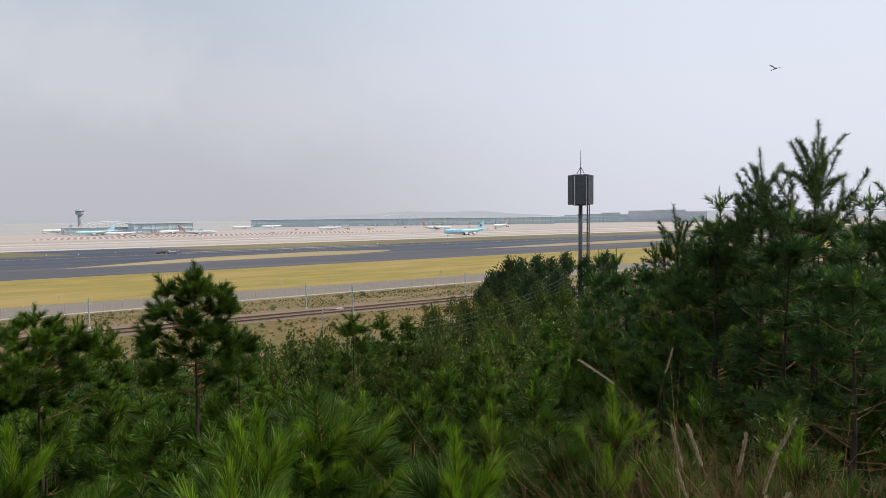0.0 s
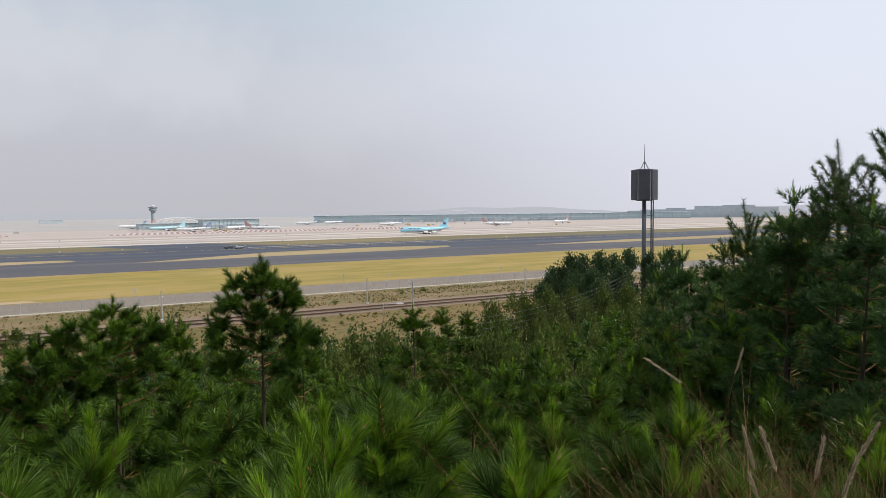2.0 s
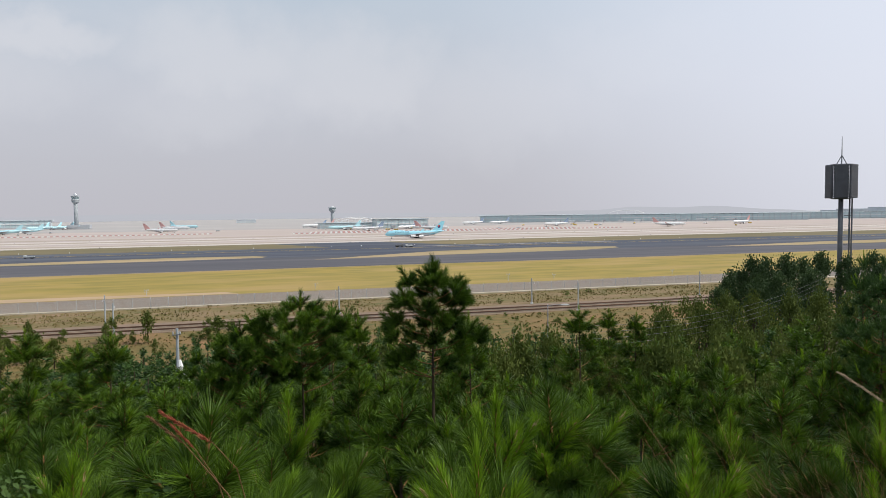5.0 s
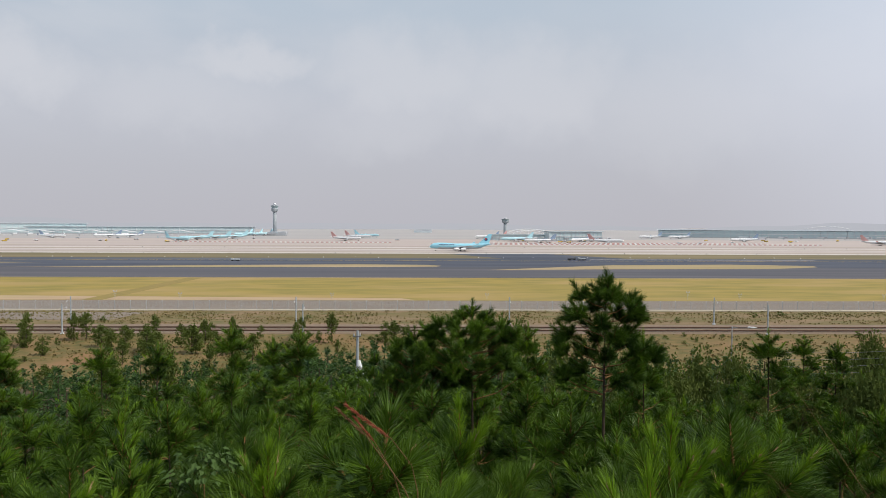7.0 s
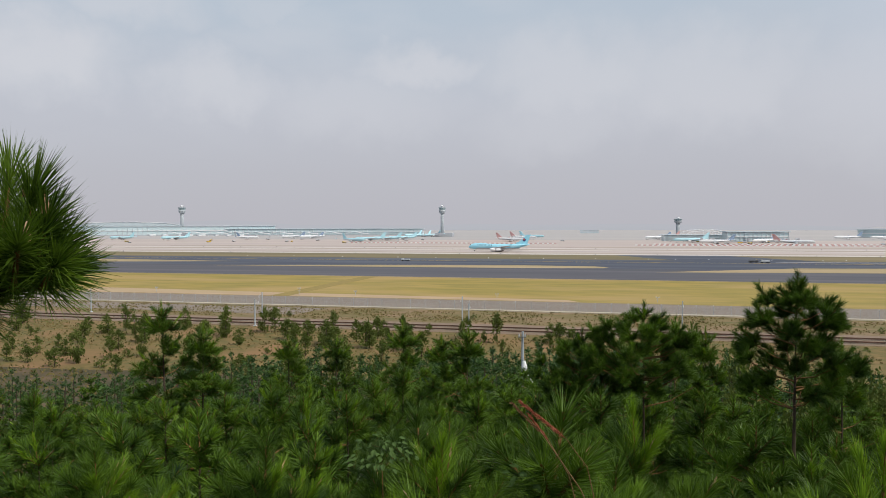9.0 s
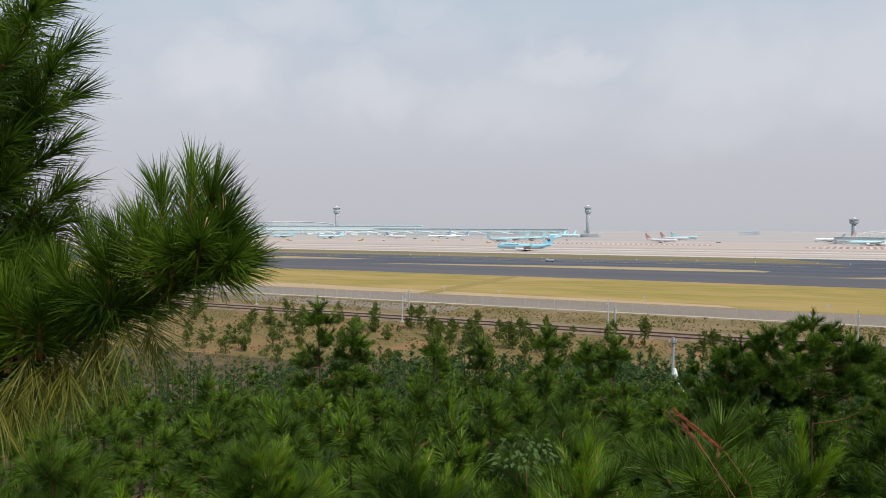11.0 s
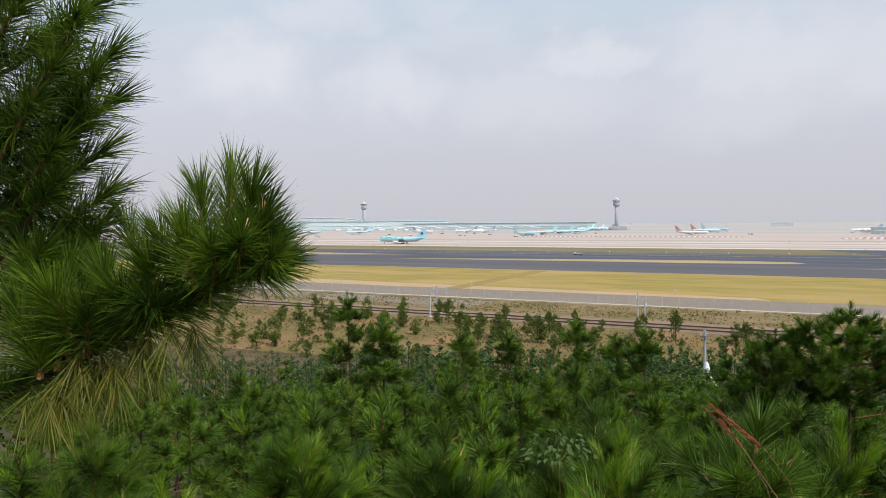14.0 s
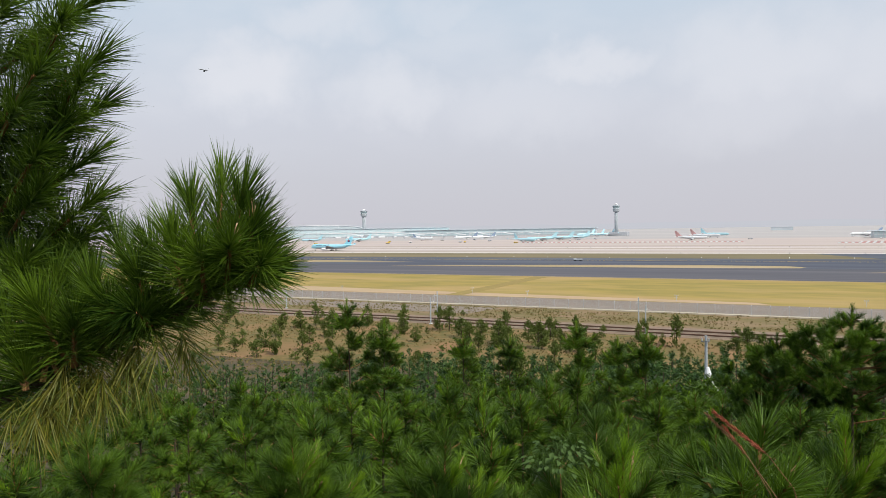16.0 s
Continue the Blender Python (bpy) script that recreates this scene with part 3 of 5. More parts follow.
for az, d, w, h in ((-46.5, 2300, 80, 24), (-48.2, 2350, 60, 28), (-49.4, 2300, 50, 22), (-51.0, 2250, 110, 34), (-52.8, 2250, 90, 36),
                    (-54.5, 2200, 80, 30), (-45.2, 2400, 60, 20), (0.5, 2300, 60, 9)):
    block(az, d, w, h, 30, "pale office block far behind the apron")


def ridge(az0, az1, d, h, seed):
    """A wooded hill far off, its haze painted in as glow."""
    rng = np.random.default_rng(seed)
    b = Mesh()
    n = 48
    rs = []
    for i in range(n):
        t = i / (n - 1)
        az = az0 + (az1 - az0) * t
        top = h * (math.sin(math.pi * t) ** 0.8) * (0.75 + 0.35 * noise.noise(Vector((t * 5, seed, 0)))) + 2
        x, y, _ = polar(az, d)
        x2, y2, _ = polar(az, d + 500)
        x3, y3, _ = polar(az, d + 900)
        rs.append([(x, y, -2), (x2, y2, top), (x3, y3, top * 0.8), (x3, y3, -2)])
    b.rings(rs)
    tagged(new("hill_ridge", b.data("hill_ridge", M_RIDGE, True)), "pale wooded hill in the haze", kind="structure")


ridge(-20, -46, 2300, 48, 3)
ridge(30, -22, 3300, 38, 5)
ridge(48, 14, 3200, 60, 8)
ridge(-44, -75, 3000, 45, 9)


# ---------------------------------------------------------------- aircraft
def ring(x, ry, rz, zc, n=18):
    return [(x, math.cos(a) * ry, zc + math.sin(a) * rz) for a in (2 * math.pi * k / n for k in range(n))]


def slab(root, tip, t0, t1):
    """A wing from root (x front, x back, y, z) to tip, with its thickness."""
    b = Mesh()
    rs = []
    for (xa, xb, y, z), t in ((root, t0), (tip, t1)):
        c = xb - xa
        rs.append([(xa, y, z), (xa + c * 0.25, y, z + t * 0.6), (xa + c * 0.6, y, z + t * 0.45), (xb, y, z + t * 0.05),
                   (xb, y, z - t * 0.05), (xa + c * 0.6, y, z - t * 0.3), (xa + c * 0.25, y, z - t * 0.4)])
    return b.rings(rs)


def fin_slab(xa, xb, z0, xc, xd, z1, t):
    b = Mesh()
    rs = []
    for a, c, z, th in ((xa, xb, z0, t), (xc, xd, z1, t * 0.5)):
        rs.append([(a, 0, z), (a + (c - a) * 0.3, th, z), (c, th * 0.15, z), (c, -th * 0.15, z), (a + (c - a) * 0.3, -th, z)])
    return b.rings(rs)


def airliner(L, body, tail, label, four=False, belly=None, group=""):
    """Nose to -x, wheels on z = 0."""
    k = L / 70.0
    ob = thing("airliner", pose(0, 0, 0), label, "aircraft", group)
    zc, r = 5.6 * k, 3.25 * k
    st = [(-35, 0.25, 0.25, -0.9), (-34.2, 1.1, 1.2, -0.6), (-32.5, 2.0, 2.3, -0.2), (-30, 2.7, 3.1, 0.2), (-26, 3.1, 3.4, 0.40), (-20, 3.15, 3.45, 0.42),
          (-13, 3.15, 3.2, 0.25), (-9, 3.15, 2.95, 0.0), (10, 3.15, 2.95, 0), (18, 2.8, 2.6, 0.35), (26, 1.9, 1.9, 1.2), (32, 0.9, 0.9, 2.0), (35, 0.2, 0.25, 2.4)]
    if not four:
        st = [(x, ry, min(rz, ry), 0 if x > -31 and x < 12 else z * (1 if x > 0 else 0.4)) for x, ry, rz, z in st]
    part("fuselage", Mesh().rings([ring(x * k, ry * k, rz * k, zc + z * k) for x, ry, rz, z in st]), body, ob, smooth=True)
    if belly:
        part("belly", Mesh().rings([ring(x * k, ry * k, rz * k, zc - 1.7 * k, 12) for x, ry, rz in ((-30, 0.5, 0.4), (-24, 2.6, 1.75), (14, 2.6, 1.75), (24, 0.5, 0.5))]), belly, ob, "pale underside", smooth=True)
    for s in (-1, 1):
        part("wing", slab((-9 * k, 6 * k, s * 2.6 * k, zc - 1.6 * k), (14 * k, 18 * k, s * 31 * k, zc + 1.6 * k), 1.5 * k, 0.35 * k), M_GREYP, ob)
        part("winglet", fin_slab(14.5 * k, 18 * k, zc + 1.6 * k, 17 * k, 19 * k, zc + 4.0 * k, 0.2 * k), tail, ob, at=pose(0, s * 31 * k, 0))
        part("tailplane", slab((24.5 * k, 31 * k, s * 0.8 * k, zc + 1.6 * k), (31 * k, 34 * k, s * 10.5 * k, zc + 2.6 * k), 0.8 * k, 0.2 * k), body, ob)
        for x, y in (((-4.5, 11.7), (3.0, 20.8)) if four else ((-5.0, 9.6),)):
            e = part("engine", Mesh().tube([(x * k - 3.6 * k, s * y * k, zc - 2.9 * k), (x * k - 3.2 * k, s * y * k, zc - 2.9 * k), (x * k, s * y * k, zc - 2.9 * k), (x * k + 2.6 * k, s * y * k, zc - 2.8 * k)],
                                           [1.2 * k, 1.45 * k, 1.45 * k, 0.8 * k], 14), M_WHITE, ob, smooth=True)
            part("intake", Mesh().tube([(x * k - 3.75 * k, s * y * k, zc - 2.9 * k), (x * k - 3.62 * k, s * y * k, zc - 2.9 * k)], [1.05 * k, 1.1 * k], 14), M_BLACK, e)
            part("pylon", Mesh().box(x * k + 0.8 * k, s * y * k, zc - 1.1 * k, 4.5 * k, 0.4 * k, 1.5 * k, chamfer=0.05), M_GREYP, ob)
        for x, y in (((0.5, 1.9), (3.6, 5.2)) if four else ((1.5, 4.2),)):
            g = part("main_gear", Mesh().tube([(x * k, s * y * k, 1.0 * k), (x * k, s * y * k, zc - 1.8 * k)], [0.22 * k, 0.28 * k], 8), M_STEEL, ob)
            for dx in (-0.75, 0.75):
                for dy in (-0.55, 0.55):
                    part("wheel", Mesh().tube([(x * k + dx * k, s * y * k + dy * k - 0.22 * k, 0.62 * k), (x * k + dx * k, s * y * k + dy * k + 0.22 * k, 0.62 * k)], [0.62 * k] * 2, 12), M_BLACK, g)
    g = part("nose_gear", Mesh().tube([(-28 * k, 0, 0.6 * k), (-27.7 * k, 0, zc - 2 * k)], [0.16 * k, 0.2 * k], 8), M_STEEL, ob)
    for dy in (-0.4, 0.4):
        part("wheel", Mesh().tube([(-28 * k, dy * k - 0.18 * k, 0.55 * k), (-28 * k, dy * k + 0.18 * k, 0.55 * k)], [0.55 * k] * 2, 12), M_BLACK, g)
    f = part("tail_fin", fin_slab(19.5 * k, 32 * k, zc + 2.2 * k, 31.5 * k, 36 * k, zc + 13.5 * k, 0.45 * k), tail, ob)
    part("cockpit_glass", Mesh().box(-32.4 * k, 0, zc + (2.1 if four else 1.3) * k, 1.2 * k, 2.6 * k, 0.6 * k, chamfer=0.1), M_BLACK, ob)
    for s in (-1, 1):
        w = Mesh()
        for i in range(46):
            w.box((-27 + i * 1.1) * k, s * 3.13 * k, zc + 0.55 * k, 0.35 * k, 0.08, 0.45 * k)
        tagged(part("cabin_window_band", w, M_GREYP, ob), kind="stuff")
    return ob, f, k, zc


jet, jet_fin, jk, jz = airliner(74, M_BLUE, M_BLUE, "sky blue jumbo jet rolling along the runway", True, M_GREYP)
jet.name = "jumbo_jet"
for s in (-1, 1):
    part("emblem", Mesh().tube([(30.5, s * 0.30, jz + 8), (30.5, s * 0.46, jz + 8)], [1.9, 1.9], 18), M_NAVY, jet_fin, "round dark blue and red emblem")
    part("emblem_half", Mesh().tube([(30.2, s * 0.40, jz + 8.6), (30.2, s * 0.52, jz + 8.6)], [1.1, 1.1], 14), M_RED, jet_fin)
    t = Mesh()
    for i in range(9):
        t.box(-25 + i * 1.9 + (1.2 if i > 5 else 0), s * 3.1, jz + 1.9, 1.3, 0.12, 0.9, chamfer=0.03)
    part("title_bars", t, M_NAVY, jet)

B0 = airliner(62, M_BLUE2, M_BLUE2, "pale blue parked airliner at its stand", group="parked airliners")[0]
R0 = airliner(60, M_WHITE, M_RED2, "white parked airliner with a red tail", group="parked airliners")[0]
W0 = airliner(56, M_WHITE, M_NAVY2, "white parked airliner with a dark tail", group="parked airliners")[0]
PARKED = [(B0, 37.8, 1640, 0), (B0, 34.0, 1578, 20), (W0, 28.6, 1564, 175), (B0, 20.1, 1262, 150), (B0, 18.7, 1337, 10), (B0, 17.3, 1380, 5), (B0, 16.0, 1420, 15),
          (B0, 15.1, 1720, 60), (B0, 14.3, 1730, 60), (B0, 13.5, 1740, 60), (R0, 6.9, 1267, 165), (R0, 5.9, 1445, 165), (B0, 5.2, 1553, 160),
          (W0, -4.9, 1471, 20), (R0, -5.6, 1475, 30), (B0, -7.4, 1255, 10), (W0, -9.3, 1179, 5), (R0, -14.6, 1165, 155), (W0, -18.1, 1583, 10), (W0, -20.3, 1612, 12),
          (W0, -25.0, 1385, 5), (R0, -33.9, 1300, 165), (R0, -39.2, 1500, 20), (W0, 23.5, 1600, 30), (W0, 25.0, 1620, 30), (W0, -12.6, 1250, 40)]
used = set()
for src, az, d, head in PARKED:
    m = pose(*polar(az, d, 0.13), 0, 0, head)
    if src in used:
        copy_thing(src, m)
    else:
        src.matrix_basis = m
        used.add(src)


def edge_lights(y, step, h, m, label):
    ob = thing("edge_light_row", pose(0, y, 0.12), label, "runway lights", "runway edge lights")
    lamp = Mesh().tube([(0, 0, 0), (0, 0, h * 0.7), (0, 0, h)], [0.16, 0.26, 0.12], 6).data("edge_light", m)
    for k in range(-12, 13):
        part("edge_light", lamp, None, ob, at=pose(k * step + 11 * math.sin(k * 1.7), 4 * math.sin(k * 2.3), 0))


edge_lights(655, 37, 0.8, M_WHITE, "white runway edge lights in a row")
edge_lights(738, 52, 1.3, M_DARK, "dark runway sign lamps in a row")
edge_lights(905, 46, 1.4, M_DARK, "dark apron edge lamps in a row")
sheet("edge_line", [(150, 628), (360, 628), (360, 631), (150, 631)], 0.15, M_LINE, "white painted taxi line")
sheet("edge_line", [(-700, 607), (700, 607), (700, 607.8), (-700, 607.8)], 0.15, M_YELL, "thin yellow taxi line")


# ---------------------------------------------------------------- vehicles on the taxiway
def service_truck(m, body, label):
    ob = thing("service_truck", m, label, "vehicle")
    part("chassis", Mesh().box(0, 0, 0.75, 7.5, 2.3, 0.35, chamfer=0.05), M_BLACK, ob)
    part("cab", Mesh().box(-2.6, 0, 1.75, 2.0, 2.3, 1.7, chamfer=0.25), body, ob)
    part("windscreen", Mesh().box(-3.55, 0, 2.0, 0.2, 1.9, 0.7), M_GLASSD, ob)
    part("load_bed", Mesh().box(1.1, 0, 1.5, 5.0, 2.4, 1.1, chamfer=0.1), body, ob)
    part("beacon", Mesh().tube([(-2.6, 0, 2.6), (-2.6, 0, 2.9)], [0.2, 0.15], 8), M_YELL, ob)
    for x in (-2.5, 1.6, 2.8):
        for s in (-1, 1):
            part("wheel", Mesh().tube([(x, s * 1.15 - 0.15, 0.5), (x, s * 1.15 + 0.15, 0.5)], [0.5, 0.5], 12), M_BLACK, ob)
    return ob


def apron_traffic():
    """Tugs, vans and loaders about the stands."""
    rng = np.random.default_rng(31)
    kinds = [service_truck(pose(-430, 1210, 0.13), M_WHITE, "white apron service truck"), service_truck(pose(230, 1190, 0.13), M_YELL, "yellow apron loader truck on pale concrete"), service_truck(pose(-60, 1290, 0.13), M_GREYP, "grey apron service truck")]
    for k in kinds:
        tagged(k, group="apron vehicles")
    for i in range(54):
        az, d = rng.choice([rng.uniform(14, 40), rng.uniform(-16, -4), rng.uniform(-42, -20)]), rng.uniform(1180, 1560)
        copy_thing(kinds[int(rng.integers(3))], pose(*polar(az, d, 0.13), 0, 0, rng.uniform(0, 360)))


apron_traffic()


def barrier_line(x0, x1, y):
    ob = thing("barrier_line", pose(0, y, 0.13), "red and white striped barrier blocks on the apron", "barrier", "apron barriers")
    for name, m, o in (("white_block_line", M_WHITE, 0), ("red_block_row", M_RED2, 1)):
        b = Mesh()
        for k in range(int((x1 - x0) / 8)):
            b.box(x0 + (k * 2 + o) * 4.0, 0, 0.7, 3.2, 0.8, 1.3, chamfer=0.1)
        tagged(part(name, b, m, ob), kind="stuff")


barrier_line(60, 620, 1060)
barrier_line(90, 560, 1110)
barrier_line(-420, -60, 1130)
service_truck(pose(139, 617, 0.15, 0, 0, 12), M_GREYP, "grey airfield service truck on the taxiway")
service_truck(pose(131, 622, 0.15, 0, 0, 190), M_DARK, "dark airfield truck on the taxiway")
service_truck(pose(-167, 592, 0.12, 0, 0, 4), M_GREYP, "grey airfield truck with an amber beacon")


# ---------------------------------------------------------------- poles near the hill
def antenna_mast():
    x, y, _ = polar(-45.8, 75)
    z0 = float(hill(x, y)) - 0.3
    ob = thing("antenna_mast", pose(x, y, z0, 0, 0, -45.8), "dark steel mast with louvred antenna panels and a whip", "antenna mast")
    lo, hi = EYE + 75 * math.tan(radians(0.55)) - z0, EYE + 75 * math.tan(radians(2.95)) - z0
    part("pole", Mesh().tube([(0, 0, 0), (0, 0, lo + 0.4)], [0.25, 0.21], 14), M_DARK, ob, smooth=True)
    for s in (0.72, 0.92):
        part("ladder_rail", Mesh().tube([(s, 0, 0), (s, 0, lo)], [0.075, 0.075], 6), M_DARK, ob)
    rung = Mesh().tube([(0.28, 0, 0), (0.95, 0, 0)], [0.035, 0.035], 5).data("rung", M_DARK)
    for k in range(int(lo / 1.4)):
        part("rung", rung, None, ob, at=pose(0, 0, 1 + k * 1.4))
    part("core", Mesh().tube([(0, 0, lo), (0, 0, hi)], [0.62, 0.62], 12), M_BLACK, ob)
    part("top_plate", Mesh().tube([(0, 0, hi - 0.05), (0, 0, hi + 0.05)], [1.0, 1.0], 12), M_DARK, ob)
    part("bottom_plate", Mesh().tube([(0, 0, lo - 0.1), (0, 0, lo)], [0.7, 1.0], 12), M_DARK, ob)
    H = hi - lo
    for k in range(6):
        a = 60 * k + 90
        c, s = math.cos(radians(a)), math.sin(radians(a))
        p = part("panel", Mesh().box(0, 0, 0, 1.12, 0.14, H, chamfer=0.03), M_DARK, ob, at=pose(c * 1.16, s * 1.16, lo + H / 2, 0, 0, a - 90))
        for i in range(12):
            part("louvre", Mesh().box(0, 0.09, -H / 2 + (i + 0.5) * H / 12, 1.0, 0.06, 0.10), M_DARK, p)
    for k in range(6):
        a = 60 * k + 120
        c, s = math.cos(radians(a)), math.sin(radians(a))
        st = part("gap_strip", Mesh().box(0, 0, 0, 0.20, 0.06, H * 0.94), M_BLACK, ob, at=pose(c * 1.05, s * 1.05, lo + H / 2, 0, 0, a - 90))
        for i in range(9):
            part("bracket", Mesh().box(0, 0.06, -H * 0.42 + i * H * 0.105, 0.16, 0.06, 0.12), M_WHITE, st)
    part("tripod", Mesh().tube([(0.45, 0, hi), (0, 0, hi + 0.9)], [0.04, 0.04], 5).tube([(-0.45, 0.2, hi), (0, 0, hi + 0.9)], [0.04, 0.04], 5).tube([(0, -0.45, hi), (0, 0, hi + 0.9)], [0.04, 0.04], 5), M_DARK, ob)
    part("whip_aerial", Mesh().tube([(0, 0, hi), (0, 0, hi + 1.2), (0, 0, hi + 2.7)], [0.06, 0.05, 0.02], 6), M_STEEL, ob)


antenna_mast()


def street_lamp(az, d, el, arms, turn):
    x, y, _ = polar(az, d)
    z0 = float(hill(x, y))
    h = EYE + d * math.tan(radians(el)) - z0
    ob = thing("street_lamp", pose(x, y, z0, 0, 0, turn), "grey steel street lamp with a pale head", "street lamp", "street lamps below the hill")
    part("pole", Mesh().tube([(0, 0, -0.3), (0, 0, h)], [0.16, 0.09], 8), M_STEEL, ob)
    for s in arms:
        part("arm", Mesh().tube([(0, 0, h - 0.3), (s * 1.0, 0, h - 0.05), (s * 2.4, 0, h)], [0.06, 0.05, 0.05], 6), M_STEEL, ob)
        part("lamp_head", Mesh().rings([ring(s * 2.2 + q * 1.5, w, w * 0.45, h, 10) for q, w in ((0, 0.08), (0.25, 0.26), (0.7, 0.28), (1, 0.06))]), M_WHITE, ob, smooth=True)


street_lamp(-24.3, 120, -7.9, (1,), -25)
street_lamp(-40.4, 140, -6.0, (1,), -40)
street_lamp(-44.7, 120, -6.9, (1, -1), -60)


def utility_pole(az, d, el, label):
    x, y, _ = polar(az, d)
    z0 = float(hill(x, y)) - 0.3
    h = EYE + d * math.tan(radians(el)) - z0
    ob = thing("utility_pole", pose(x, y, z0, 0, 0, az), label, "utility pole")
    part("pole", Mesh().tube([(0, 0, 0), (0.04, 0, h)], [0.13, 0.085], 10), M_TOWER, ob)
    part("crossarm", Mesh().box(0, -0.2, h - 0.35, 0.5, 0.06, 0.06, chamfer=0.01), M_DARK, ob)
    for s in (-0.2, 0.2):
        part("insulator", Mesh().tube([(s, -0.2, h - 0.32), (s, -0.2, h - 0.24), (s, -0.2, h - 0.12)], [0.03, 0.05, 0.02], 8), M_GREYP, ob)
    part("cable_end", Mesh().tube([(0.12, -0.3, h - 1.9), (0.16, -0.34, h - 2.3), (0.10, -0.3, h - 2.6)], [0.10, 0.2, 0.12], 8), M_WHITE, ob)
    part("stay", Mesh().tube([(0, -0.2, h - 2.2), (0.9, -0.6, h - 3.6)], [0.05, 0.05], 6), M_WHITE, ob)


utility_pole(6.0, 45, -9.0, "slim pale concrete utility pole with small insulators")


def wires():
    a, b = Vector(polar(-44.7, 60, EYE - 5.6)), Vector(polar(-28, 35, EYE - 5.9))
    for k in range(4):
        o = Vector((0.1 * k, 0.2 * k, -0.38 * k))
        pts = [a + (b - a) * t + o + Vector((0, 0, -0.8 * 4 * t * (1 - t))) for t in (i / 12 for i in range(13))]
        tagged(new("overhead_wire", Mesh().tube(pts, [0.008] * 13, 4).data("overhead_wire", M_DARK)), "thin dark overhead wire between poles", "wire", "overhead wires")


wires()


# ---------------------------------------------------------------- pines
def basis(D):
    ref = np.where(np.abs(D[:, 2:3]) < 0.9, np.array([[0, 0, 1.0]]), np.array([[1.0, 0, 0]]))
    U = np.cross(D, ref)
    U /= np.linalg.norm(U, axis=1)[:, None]
    return U, np.cross(D, U)


def needles(rng, P, D, L, n, nl, nw, droop=0.0, bent=False, wide=64.0, tight=44.0):
    """Needles round shoots that start at P and go L along D."""
    m = len(P)
    s = rng.random((m, n)) ** 0.75
    U, W = basis(D)
    phi = rng.random((m, n)) * 2 * np.pi
    ang = np.radians(wide - tight * s + rng.normal(0, 8, (m, n)))
    rad = np.cos(phi)[..., None] * U[:, None] + np.sin(phi)[..., None] * W[:, None]
    v = np.cos(ang)[..., None] * D[:, None] + np.sin(ang)[..., None] * rad
    v[..., 2] -= droop * rng.random((m, n))
    v /= np.linalg.norm(v, axis=2)[..., None]
    base = P[:, None] + D[:, None] * (L[:, None] * s)[..., None]
    ln = nl * rng.uniform(0.75, 1.1, (m, n))[..., None]
    side = np.cross(v, rng.normal(0, 1, (m, n, 3)))
    side /= np.linalg.norm(side, axis=2)[..., None]
    side *= nw / 2
    base, v, side, ln = (a.reshape(-1, a.shape[-1]) for a in (base, v, side, ln))
    if not bent:
        V = np.stack([base - side, base + side, base + v * ln], 1).reshape(-1, 3)
        return V, np.arange(len(V)).reshape(-1, 3)
    mid = base + v * ln * 0.55
    tip = base + v * ln + np.array([0, 0, -1.0]) * ln * rng.uniform(0.0, 0.14, (len(ln), 1))
    V = np.stack([base - side, base + side, mid + side, mid - side, tip], 1).reshape(-1, 3)
    o = np.arange(len(base))[:, None] * 5
    return V, np.concatenate([o + [0, 1, 2], o + [0, 2, 3], o + [3, 2, 4]], 1).reshape(-1, 3)


def unit(v):
    return v / np.linalg.norm(v)


